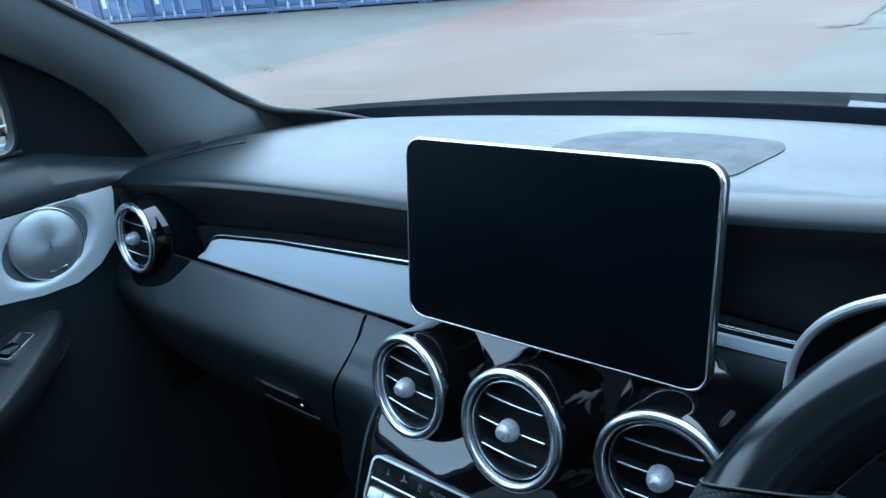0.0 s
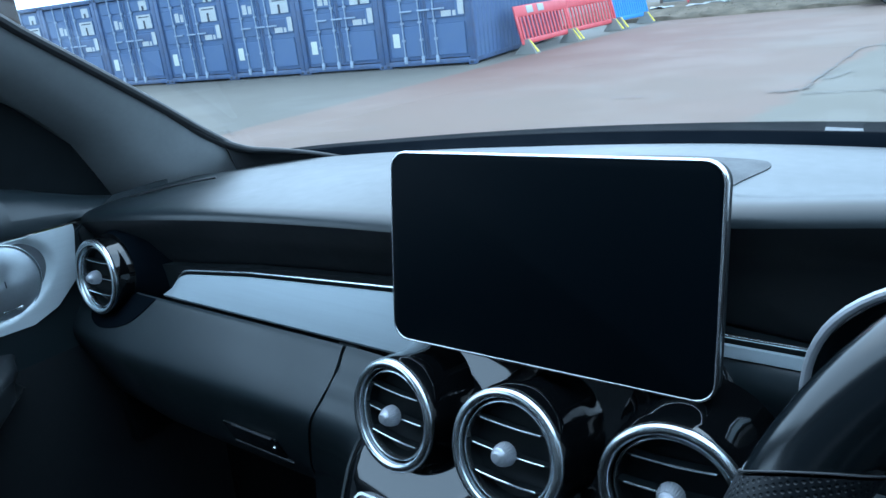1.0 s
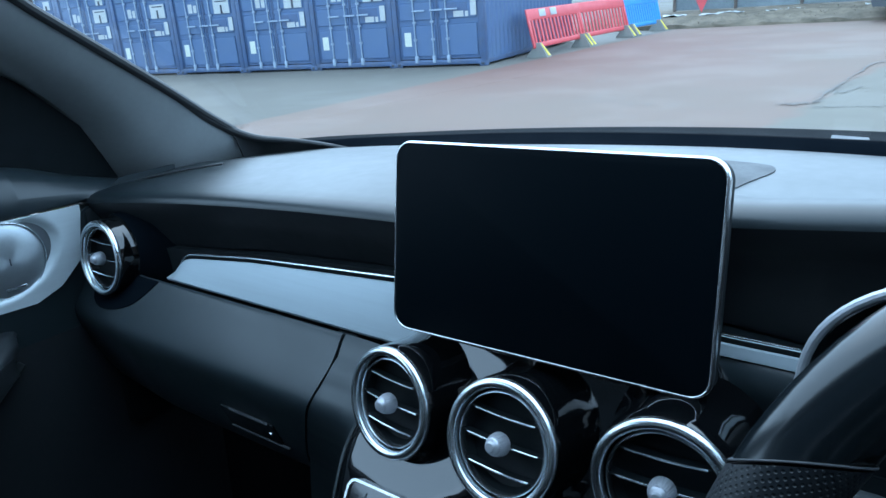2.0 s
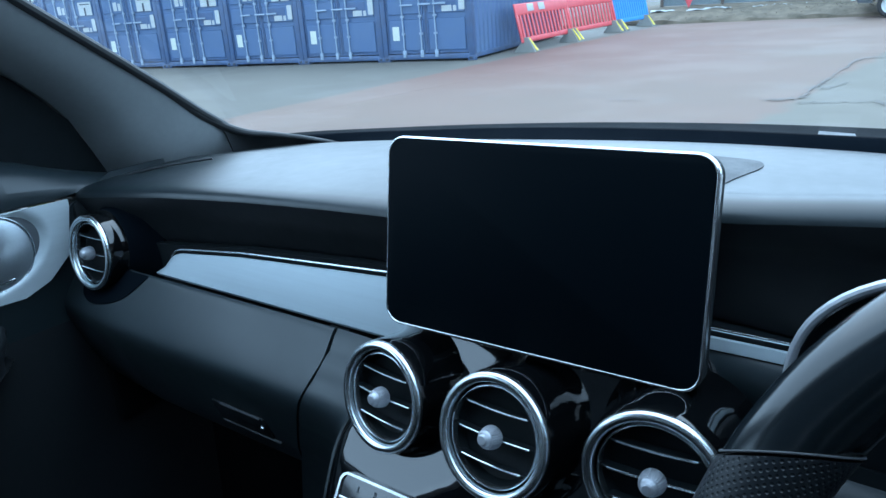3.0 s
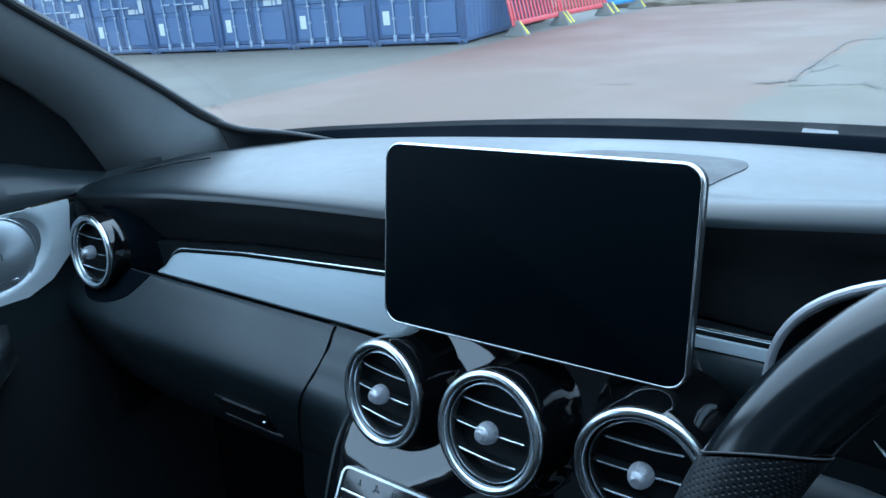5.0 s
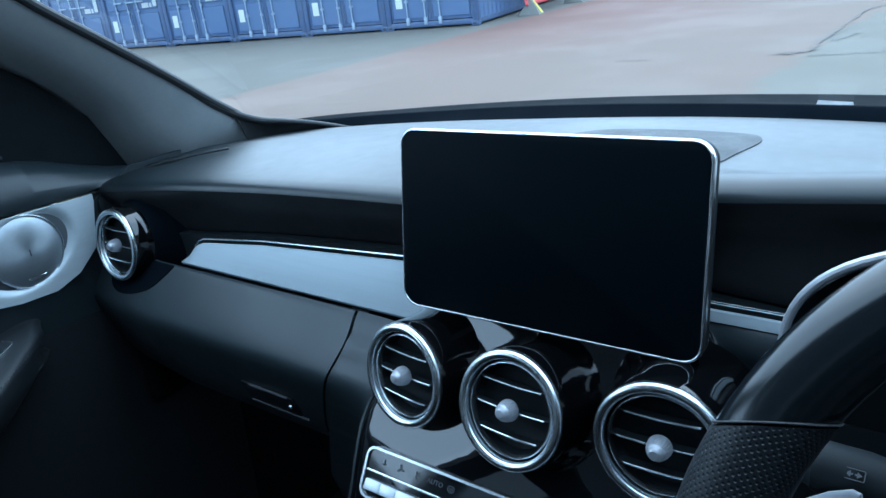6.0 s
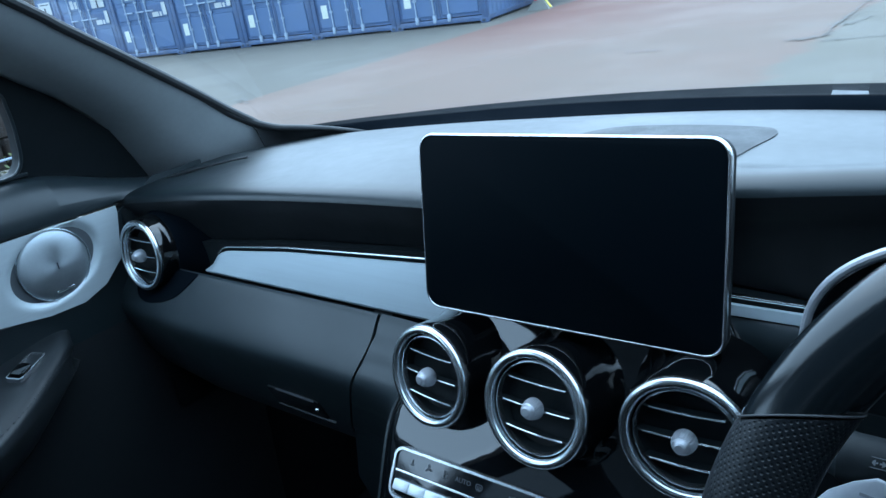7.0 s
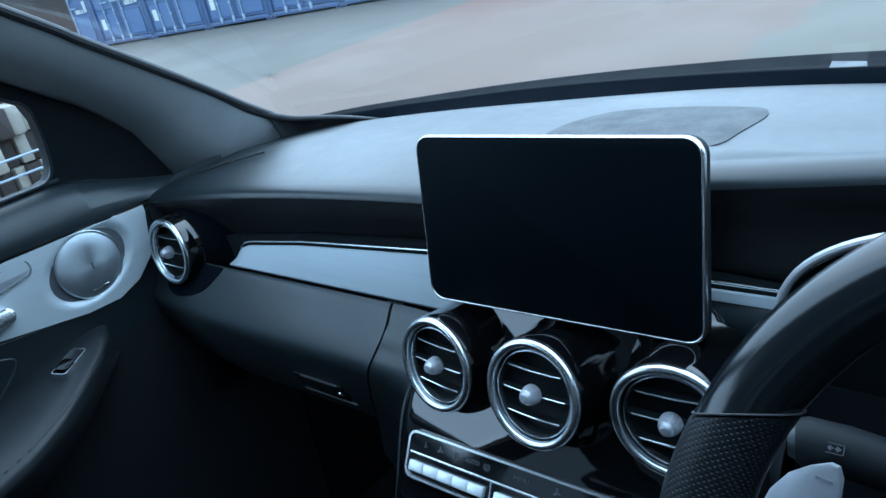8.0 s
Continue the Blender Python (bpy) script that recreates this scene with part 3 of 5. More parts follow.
# the speaker grille let into the top of the pad
GRILLE_LINE = [(-0.107, 0.150), (-0.112, 0.178), (-0.098, 0.222), (-0.068, 0.252), (0.0, 0.262), (0.060, 0.259), (0.076, 0.248), (0.081, 0.225), (0.075, 0.185), (0.062, 0.148), (0.0, 0.135), (-0.07, 0.138)]
ring = [p.to_2d() for p in spline([(x, y, 0) for x, y in GRILLE_LINE + GRILLE_LINE[:1]], 60)][:-1]
bm = bmesh.new()
def grille_z(x, y):
    return top_z(x) - 0.05 * max(0, y - 0.20)


hi = [bm.verts.new((p.x, p.y, grille_z(p.x, p.y) + 0.0007)) for p in ring]
lo = [bm.verts.new((p.x, p.y, grille_z(p.x, p.y) - 0.005)) for p in ring]
inner = []
for k in (0.75, 0.5, 0.25):
    inner.append([bm.verts.new((p.x * k, 0.2 + (p.y - 0.2) * k, grille_z(p.x * k, 0.2 + (p.y - 0.2) * k) + 0.0010)) for p in ring])
mid = bm.verts.new((0, 0.2, grille_z(0, 0.2) + 0.0010))
loops = [hi] + inner
for i in range(len(ring)):
    j = (i + 1) % len(ring)
    for a, b in zip(loops, loops[1:]):
        bm.faces.new((a[i], a[j], b[j], b[i]))
    bm.faces.new((inner[-1][i], inner[-1][j], mid))
    bm.faces.new((lo[i], lo[j], hi[j], hi[i]))
part("speaker_grille", bm, DASH_GRILLE, dash, "dark fine-mesh speaker grille in the dash top")

part("strip_backing", loft([[(x, 0.052, 1.02), (x, 0.052, lerp_table(STRIP_TOP, abs(x)) - 0.002), (x, 0.09, lerp_table(STRIP_TOP, abs(x)) - 0.001)] for x in XS], thick=0.002), FRONT_DARK, dash, "black recess behind the strip")
for sx in (-1, 1):
    part("end_cap", box((sx * 0.690 - 0.022, 0.024, 0.80), (sx * 0.690 + 0.022, 0.30, 1.108), 0.008), FRONT_DARK, dash, "black dash end cap")

# a slot at the left end of the pad, beside the pillar
part("side_slot", tube([(-0.655 + 0.11 * s, 0.092 + 0.055 * s, top_z(-0.655 + 0.11 * s) + 0.0045 - 0.006 * (1 - s) ** 2) for s in [i / 10 for i in range(11)]], 0.0016, 8), RUBBER, dash, "thin black demister slot")

# brushed strips with a bright upper line, either side of the display
def strip(sx, x0, x1):
    n = 40
    rows = []
    for i in range(n + 1):
        x = x0 + (x1 - x0) * i / n
        zt = lerp_table(STRIP_TOP, x) - 0.002
        zb = STRIP_LOW
        if sx > 0:
            zt, zb = 1.1055, 1.0945
        e = max(0.0, (x - (x1 - 0.035)) / 0.035)
        cut = 0.0 if sx > 0 else (zt - zb) * (1 - math.sqrt(max(0.0, 1 - e * e))) * 0.9
        zt -= cut
        if sx < 0:
            face = [(0.0345, zt - 0.0035), (0.0270, (zt + zb) / 2), (0.0203, zb + 0.003), (0.022, zb)]
        else:
            h = zt - zb
            face = [(0.0345, zt - 0.0030), (0.0330, zt - 0.3 * h), (0.0312, zt - 0.7 * h), (0.0305, zb + 0.001), (0.032, zb)]
        rows.append([(sx * x, y, z) for y, z in [(0.0375, zt - 0.0040)] + face + [(0.05, zb - 0.001)]])
    s = part("trim_strip", loft(rows, thick=0.0), ALU, dash, "brushed aluminium dash strip")
    part("bright_line", tube([Vector(r[0]) + Vector((0, 0.0005, 0.0046)) for r in rows], 0.0011, 8), CHROME, s, "thin bright line")


strip(-1, 0.125, 0.505)
strip(1, 0.100, 0.168)
part("driver_infill", loft([[(x, 0.0345, 1.0955), (x, 0.0312, 1.0930), (x, 0.0270, 1.0850), (x, 0.0252, 1.076), (x, 0.0265, 1.067), (x, 0.031, 1.055), (x, 0.037, 1.040)] for x in (0.100, 0.12, 0.14, 0.17)], thick=0.003), LOWER, dash, "grained grey panel below the short strip")


def lower_profile(v):
    """The lower pad's section (y, z): v from 0 below the strip to 1 under the dash."""
    table = [(0.020, 1.0405), (0.0155, 1.038), (0.0030, 1.022), (-0.0095, 1.006), (-0.0182, 0.9935), (-0.0218, 0.986), (-0.0226, 0.979), (-0.0212, 0.970), (-0.0178, 0.958),
             (-0.0130, 0.944), (-0.0065, 0.926), (0.0005, 0.908), (0.009, 0.890), (0.020, 0.872), (0.045, 0.850), (0.09, 0.83)]
    p = spline([(0, y, z) for y, z in table], 100)[round(v * 100)]
    return p.y, p.z


def gap_x(z):
    return smooth_table([(0.80, -0.330), (0.90, -0.281), (0.93, -0.265), (0.955, -0.251), (0.98, -0.238), (1.004, -0.2275), (1.02, -0.2225), (1.043, -0.2225)], z)


VS = [i / 50 for i in range(51)]


def lower_skin(xa, xb, n):
    rows = []
    for v in VS:
        y, z = lower_profile(v)
        a, b = xa(z), xb(z)
        rows.append([(x, y + 0.10 * max(0.0, -0.55 - x), z) for x in [a + (b - a) * i / n for i in range(n + 1)]])
    return loft(rows, thick=0.0025)


# the gloss centre panel's section: y, z and half its width
PANEL = [(0.030, 1.0935, 0.112), (0.017, 1.0885, 0.116), (0.006, 1.076, 0.124), (-0.0045, 1.059, 0.135), (-0.0165, 1.040, 0.145), (-0.030, 1.020, 0.155), (-0.0417, 1.003, 0.161),
         (-0.0506, 0.990, 0.165), (-0.0570, 0.9805, 0.167), (-0.0636, 0.970, 0.168), (-0.0742, 0.952, 0.167), (-0.0866, 0.930, 0.165), (-0.106, 0.890, 0.163), (-0.128, 0.80, 0.160)]


def panel_bow(z):
    """How much the panel bulges across the car: rounder towards its top."""
    return 0.08 + 0.27 * min(1.0, max(0.0, (z - 0.99) / 0.06))


def panel_edge(z):
    """Where the centre panel's rounded edge lies at a height."""
    w = smooth_table([(q[1], q[2]) for q in PANEL[::-1]], z)
    return -w, smooth_table([(q[1], q[0]) for q in PANEL[::-1]], z) + panel_bow(z) * w * w + 0.010


def cheek_skin():
    """From the lid's gap round to the panel's edge: flat beside the gap, then a tight turn towards the seat."""
    rows = []
    for i in range(61):
        z = 1.0405 - 0.3405 * i / 60
        v = min(VS, key=lambda q: abs(lower_profile(q)[1] - z))
        y0 = lower_profile(v)[0] if z > 0.90 else 0.0043 + 0.3 * (0.90 - z)
        x0, (x1, y1) = gap_x(z) + 0.0016, panel_edge(z)
        y1 = min(y1, y0)
        row = []
        for k in range(25):
            t = k / 24
            row.append((x0 + (x1 - 0.002 - x0) * (1 - (1 - t) ** 2.2), y0 + (y1 + 0.002 - y0) * t ** 2.2, z))
        rows.append(row)
    return loft(rows, thick=0.0025)


glove = part("glovebox_lid", lower_skin(lambda z: -0.70, lambda z: gap_x(z) - 0.0016, 40), LOWER, dash, "grey grained glovebox lid", angle=60)
part("centre_cheek", cheek_skin(), LOWER, dash, "grey grained panel beside the vents", angle=60)
part("driver_lower_pad", lower_skin(lambda z: 0.12, lambda z: 0.165, 8), LOWER, dash, "grey grained lower dash", angle=60)
part("knee_panel", loft([[(x, 0.045 - 0.05 * s, 1.03 - 0.19 * s) for s in (0, 0.3, 0.6, 1.0)] for x in (0.16, 0.4, 0.70)], thick=0.003), FRONT_DARK, dash, "matt black knee panel")
part("gap_lining", loft([[(gap_x(lower_profile(v)[1]) + d, lower_profile(v)[0] + 0.006, lower_profile(v)[1]) for d in (-0.012, 0.012)] for v in VS]), FRONT_DARK, glove)

# black patch on the pad, stands in for the outer vent's flared housing
def vent_flare_patch():
    rows = []
    for i in range(41):
        x = -0.648 + 0.1305 * i / 40
        zl = smooth_table([(-0.648, 1.016), (-0.638, 1.005), (-0.615, 0.9995), (-0.583, 1.0035), (-0.560, 1.0100), (-0.544, 1.017), (-0.530, 1.0275), (-0.5175, 1.039)], x)
        row = []
        for k in range(13):
            z = zl + (1.0402 - zl) * k / 12
            row.append((x, lerp_table([(-z1, y1) for y1, z1 in FOOT_LINE], -z) + 0.10 * max(0.0, -0.55 - x) - 0.0014, z))
        rows.append(row)
    return loft(rows, thick=0.0012)


FOOT_LINE = [lower_profile(v) for v in VS[:26]]
part("vent_flare_patch", vent_flare_patch(), CHANNEL_BLACK, dash, "black patch on the pad, standing for the outer vent's flare", angle=60)

# the glovebox handle: a recessed pull with two bright lips and a lock
LATCH = facing((-0.3545, -0.0056, 0.9215), (0.0, -0.935, -0.355))
pull = part("glovebox_handle", slab([(x, y - 0.003) for x, y in rounded(0.084, 0.030, 0.003)], -0.004, 0.0012, LATCH, 0.0006), FRONT_DARK, glove, "black glovebox pull")
for dy, w in ((0.0125, 0.062), (-0.0185, 0.092)):
    part("lip", box((-w / 2 + 0.006, dy - 0.0010, 0.0), (w / 2 + 0.006, dy + 0.0010, 0.0028), 0.0004, 1, LATCH), THREAD, pull)
part("lock", lathe([(0, 0.003), (0.0026, 0.003), (0.003, 0.001)], 16, LATCH @ Matrix.Translation((0.033, -0.003, 0))), CHROME, pull, "small round lock")

# ---- round air vents ----
def air_vent(p, axis, parent, depth=0.05, r=0.045, flare=0.049):
    """A round vent: gloss housing, double chrome ring, three slats and a knob."""
    m = facing(p, axis)
    k = r / 0.045
    def pr(pts):
        return [(a * k, h * k) for a, h in pts]
    near = pr([(0.0405, -0.003), (0.0440, -0.003), (0.0458, -0.008), (0.0462, -0.014)])
    if flare < 0.07:
        near += pr([(0.0470, -0.026), (0.0484, -0.037), (0.0505, -0.047)]) + [(flare * k, -depth)]
    else:
        near += pr([(0.0472, -0.018), (0.0488, -0.024)])
    body = part("air_vent", lathe(near, 72, m), HOUSING, parent, "round air vent in gloss black", angle=60)
    if flare >= 0.07:
        part("shroud", lathe(pr([(0.0486, -0.0235), (0.0500, -0.027), (0.0530, -0.036), (0.0590, -0.052)]) + [(flare * k, -depth)], 72, m), CHANNEL_BLACK, body, "satin black flared shroud", angle=60)
    part("throat", lathe(pr([(0.0, -0.0165), (0.020, -0.0163), (0.031, -0.0145), (0.0345, -0.009), (0.0352, -0.0025)]), 48, m), FRONT_DARK, body)
    part("outer_ring", lathe(pr([(0.0375, -0.006), (0.0377, -0.0012), (0.0385, 0.0004), (0.0402, 0.0012), (0.0420, 0.0012), (0.0438, 0.0003), (0.0448, -0.0014), (0.0450, -0.004), (0.0438, -0.006)]), 96, m), CHROME, body, "satin chrome ring", angle=70)
    part("inner_ring", lathe(pr([(0.0340, -0.009), (0.0341, -0.0040), (0.0347, -0.0028), (0.0355, -0.0030), (0.0360, -0.0045), (0.0361, -0.009)]), 96, m), CHROME, body, "thin inner ring", angle=70)
    for dz in (-0.0190, 0.0, 0.0190):
        w = math.sqrt(0.0352 ** 2 - dz ** 2) * k * 0.95
        arc = [Vector((w * (i / 8 - 1), dz * k - 0.0012 * (1 - (i / 8 - 1) ** 2), 0)) for i in range(17)]
        blade = part("slat", loft([[m @ (p + Vector((0, dy, dd))) for dy, dd in ((0.0007, -0.0050), (0.0008, -0.012), (-0.0008, -0.012), (-0.0007, -0.0050))] for p in arc], closed=True, caps=True), FRONT_DARK, body)
        part("slat_edge", tube([m @ (p + Vector((0, 0, -0.0046))) for p in arc[1:-1]], 0.00065, 8), CHROME, blade, "thin bright edge")
    part("knob", lathe(pr([(0.0, 0.0092), (0.0030, 0.0090), (0.0041, 0.0082), (0.0050, 0.0058), (0.0056, 0.0052), (0.0060, 0.0050), (0.0074, 0.0008), (0.0078, -0.0018), (0.0078, -0.0042), (0.0070, -0.0056), (0.0, -0.0060)]), 40, m), KNOB, body, "tapered silver knob", angle=18)
    ribs = []
    for i in range(26):
        a = 2 * math.pi * i / 26
        ribs.append(tube([m @ Matrix.Rotation(a, 4, "Z") @ Vector((r0 * k, 0, h0 * k)) for r0, h0 in ((0.0061, 0.0048), (0.0074, 0.0008), (0.0078, -0.0016), (0.0078, -0.0040))], 0.00048, 5))
    part("ribs", join(*ribs), KNOB, body)
    return body


def aim(yaw, up):
    """Backwards out of the dash, turned to the right by yaw and tipped up."""
    return (math.sin(radians(yaw)) * math.cos(radians(up)), -math.cos(radians(yaw)) * math.cos(radians(up)), math.sin(radians(up)))


for x, y, z, yaw, up, r in ((-0.1082, -0.0516, 1.0382, -7, 13, 0.0428), (-0.0025, -0.0600, 1.0430, -3, 17, 0.0440), (0.1055, -0.0512, 1.0430, 4, 6, 0.0448)):
    air_vent((x, y, z), aim(yaw, up), dash, 0.058, r, 0.0555)
air_vent((-0.6055, -0.0020, 1.0605), aim(0, 9), dash, 0.072, 0.0448, 0.080)

# ---- the gloss centre panel behind the vents ----
prof = spline([(w, y, z) for y, z, w in PANEL], 84)
rows = []
for p in prof:
    row = []
    for i in range(61):
        s = -1 + i / 30
        x = p.x * s
        roll = (max(0, abs(s) - 0.925) / 0.075) ** 1.6
        row.append((x, p.y + panel_bow(p.z) * x * x + 0.012 * roll, p.z - 0.004 * roll))
    rows.append(row)
part("centre_panel", loft(rows, thick=0.003), PIANO, dash, "piano black centre panel", angle=60)

# ---- climate panel let into the centre panel ----
AC_M = facing((0.0, -0.0761, 0.9522), (0, -math.cos(radians(32)), math.sin(radians(32)))) @ Matrix.Translation((0, 0.0004, 0.0005))
climate = thing("climate_panel", (0, -0.076, 0.955), "gloss black climate control strip with chrome frame", "control panel")
out, inn = rounded(0.2850, 0.0425, 0.0085), rounded(0.2810, 0.0385, 0.0068)
part("back_plate", slab(rounded(0.2825, 0.0400, 0.0075), -0.006, 0.0, AC_M), CLIMATE, climate)
part("chrome_frame", frame_ring(out, inn, -0.004, 0.0020, AC_M), SILVER, climate, "satin chrome frame")
part("divider", box((-0.1390, 0.0006, 0.0), (0.1390, 0.0022, 0.0016), 0.0003, 1, AC_M), SILVER, climate, "thin chrome line")
for x0 in (-0.1365, -0.0420, 0.0525):
    for i in range(5):
        # each key leans up towards the seats
        part("rocker_button", box((x0 + 0.0168 * i, -0.0045, -0.004), (x0 + 0.0168 * i + 0.0165, 0.0045, 0.0030), 0.0010, 2, AC_M @ Matrix.Translation((0, -0.0100, 0.0014)) @ Matrix.Rotation(radians(-9), 4, "X")), KEY, climate, "silver rocker button")
for x0 in (-0.0475, 0.0475):
    part("upright", box((x0 - 0.0008, -0.0190, 0.0), (x0 + 0.0008, 0.0010, 0.0016), 0.0003, 1, AC_M), SILVER, climate)
ICON_Y = 0.0110
for word, x, s in (("AUTO", -0.0700, 0.0056), ("MENU", -0.0193, 0.0052)):
    part("lettering", text_mesh(word, s, AC_M @ Matrix.Translation((x, ICON_Y, 0.0006))), ICON_DIM, climate)


def icon(kind, x):
    m = AC_M @ Matrix.Translation((x, ICON_Y, 0.0004))
    bits = []
    if kind == "fan":
        for a in (20, 140, 260):
            bits.append(slab(rounded(0.0016, 0.0034, 0.0007, 4), 0, 0.0003, m @ Matrix.Rotation(radians(a), 4, "Z") @ Matrix.Translation((0.0004, 0.0020, 0))))
    elif kind == "seat":
        bits += [box((-0.0012, -0.003, 0), (-0.0004, 0.003, 0.0003), 0, 1, m), box((0.0004, -0.003, 0), (0.0022, -0.0022, 0.0003), 0, 1, m), box((0.0006, 0.0, 0), (0.0024, 0.0008, 0.0003), 0, 1, m),
                 box((0.0006, 0.0020, 0), (0.0024, 0.0028, 0.0003), 0, 1, m)]
    elif kind == "demist":
        bits.append(frame_ring(rounded(0.0064, 0.0046, 0.0016), rounded(0.0054, 0.0036, 0.0012), 0, 0.0003, m))
        for d in (-0.0014, 0.0, 0.0014):
            bits.append(box((d - 0.0002, -0.0034, 0), (d + 0.0002, 0.001, 0.0003), 0, 1, m))
    else:
        bits.append(box((-0.0018, -0.0018, 0), (0.0018, -0.0010, 0.0003), 0, 1, m))
        bits.append(box((-0.0004, -0.0026, 0), (0.0004, 0.0026, 0.0003), 0, 1, m))
    part("icon", join(*bits), ICON_DIM, climate)


for kind, x in (("temp", -0.123), ("fan", -0.1055), ("seat", -0.0885), ("demist", -0.0544), ("fan", 0.0145), ("seat", 0.060), ("temp", 0.120)):
    icon(kind, x)

# ---- display ----
display = thing("display_screen", (0, 0.02, 1.09), "switched-off black dashboard display with silver rim", "display")
SW, SH = 0.2445, 0.1410
D_M = facing((-0.0036, -0.005, 1.1558), (0, -math.cos(radians(10.5)), math.sin(radians(10.5)))) @ Matrix.Rotation(radians(0.7), 4, "Z")
part("rim", profile_ring(SW, SH, 0.013, [(-0.0014, -0.0030), (-0.0012, -0.0007), (-0.0004, -0.0003), (0.0002, -0.0008), (0.0006, -0.0017), (0.0008, -0.0030), (0.0008, -0.0050), (0.0, -0.0062), (-0.0022, -0.0062)], D_M), BRIGHT, display, "silver metal rim", angle=70)
part("glass", slab(rounded(SW - 0.0021, SH - 0.0021, 0.0120, 9), -0.006, -0.0006, D_M, 0.0010), SCREEN, display, "black glass front")
part("back_cover", slab(rounded(SW - 0.0008, SH - 0.0008, 0.0126, 9), -0.0135, -0.0063, D_M, 0.0), FRONT_DARK, display, "matt black back")
part("mount", box((-0.05, 0.014, 1.075), (0.05, 0.05, 1.14), 0.006), FRONT_DARK, display)

# ---- instrument hood ahead of the wheel ----
cluster = thing("instrument_cluster", (0.35, 0.05, 1.08), "black hooded instrument cluster with round dials", "instruments")


def hood_line(y, grow=0.0, z_add=0.0):
    pts = []
    for i in range(41):
        a = math.pi * i / 40
        c, s = math.cos(a), math.sin(a)
        pts.append((0.352 - (0.187 + grow) * math.copysign(abs(c) ** 0.667, c), y, 1.098 + z_add + (0.098 + grow) * abs(s) ** 0.667))
    return pts


part("hood", loft([hood_line(0.14, -0.060, 0.0), hood_line(0.08, -0.045), hood_line(0.02, -0.022), hood_line(-0.012, -0.004), hood_line(-0.019, -0.001), hood_line(-0.021, -0.005), hood_line(-0.017, -0.009), hood_line(0.02, -0.030), hood_line(0.08, -0.052)]),
     LEATHER, cluster, "stitched black hood", angle=60)
# Bright bar that stands for the highlight along the hood's edge.
part("hood_highlight", tube(hood_line(-0.0195, -0.002), 0.0028, 10), KNOB, cluster, "silver bar standing for the highlight round the hood")
part("dial_face", box((0.19, 0.075, 1.03), (0.52, 0.085, 1.155), 0.004), FRONT_DARK, cluster)
for cx in (0.266, 0.436):
    dm = facing((cx, 0.060, 1.080), (0, -1, 0.2))
    part("dial_ring", lathe([(0.0585, -0.015), (0.059, 0.0), (0.0605, 0.0012), (0.062, 0.0), (0.0625, -0.015)], 64, dm), CHROME, cluster, "thin chrome dial ring")

# ---- steering wheel and column ----
WC, TIP = Vector((0.3551, -0.1875, 1.096)), 0.4676
WU, WV = Vector((-1, 0, 0)), Vector((0, math.sin(TIP), math.cos(TIP)))
WN = Vector((0, -math.cos(TIP), math.sin(TIP)))
wheel = thing("steering_wheel", WC, "black leather steering wheel with perforated grips", "steering wheel")


def rim_piece(a0, a1, fat, thick_fun=None, skew=(0, 0)):
    rows = []
    n = max(8, int(abs(a1 - a0) / 3))
    for i in range(n + 1):
        row = []
        for k in range(28):
            b = 2 * math.pi * k / 28
            lean = (skew[0] * max(0, 1 - 4 * i / n) + skew[1] * max(0, 1 - 4 * (n - i) / n)) * math.cos(b)
            a = radians(a0 + (a1 - a0) * i / n - lean)
            rad = WU * math.cos(a) + WV * math.sin(a)
            c = WC + rad * 0.1703
            w = fat * (thick_fun(i / n) if thick_fun else 1.0)
            row.append(c + rad * (0.0188 * w * math.cos(b)) + WN * (0.0190 * w * math.sin(b)))
        rows.append(row)
    return loft(rows, closed=True, caps=True)


SEAM = 24.5
part("upper_rim", rim_piece(SEAM, 180 - SEAM, 1.0, None, (5, -5)), LEATHER, wheel, "smooth black leather rim", angle=60)
for a0, a1, k in ((SEAM - 0.6, -38, 5), (180 - SEAM + 0.6, 218, -5)):
    part("grip", rim_piece(a0, a1, 1.03, lambda s: 1.0 + 0.05 * math.sin(math.pi * s), (k, 0)), PERFORATED, wheel, "perforated leather grip", angle=60)
part("lower_rim", rim_piece(-38.6, -141.4, 1.0), LEATHER, wheel, angle=60)
for a, k in ((SEAM, 5), (180 - SEAM, -5)):
    ring_pts = []
    for i in range(29):
        b = 2 * math.pi * i / 28
        t = radians(a - k * math.cos(b))
        rad = WU * math.cos(t) + WV * math.sin(t)
        ring_pts.append(WC + rad * (0.1703 + 0.0192 * math.cos(b)) + WN * (0.0194 * math.sin(b)))
    part("seam", tube(ring_pts, 0.0005, 8), THREAD, wheel, "raised leather seam", angle=60)
hub_m = facing(WC + WN * -0.03, WN)
hub = part("hub", lathe([(0.0, 0.028), (0.03, 0.027), (0.06, 0.018), (0.072, 0.0), (0.07, -0.02), (0.03, -0.04)], 48, hub_m), LEATHER, wheel, "black hub pad")
for sx in (-1, 1):
    part("spoke", box((sx * 0.105 - 0.052, -0.034, -0.002), (sx * 0.105 + 0.052, 0.004, 0.012), 0.005, 2, hub_m), FRONT_DARK, wheel)
part("spoke", box((-0.03, -0.165, -0.002), (0.03, -0.055, 0.010), 0.004, 2, hub_m), FRONT_DARK, wheel)
# shift paddle behind the left spoke
pad_m = facing((0.2185, -0.118, 1.0852), (-0.15, -0.86, 0.42)) @ Matrix.Scale(0.85, 4)
part("shift_paddle", slab([(-0.036, -0.040), (-0.027, -0.008), (-0.018, 0.006), (-0.007, 0.015), (0.004, 0.021), (0.009, 0.0205), (0.012, 0.014), (0.016, -0.04)], 0.0, 0.004, pad_m, 0.0012), PADDLE, wheel, "silver shift paddle")
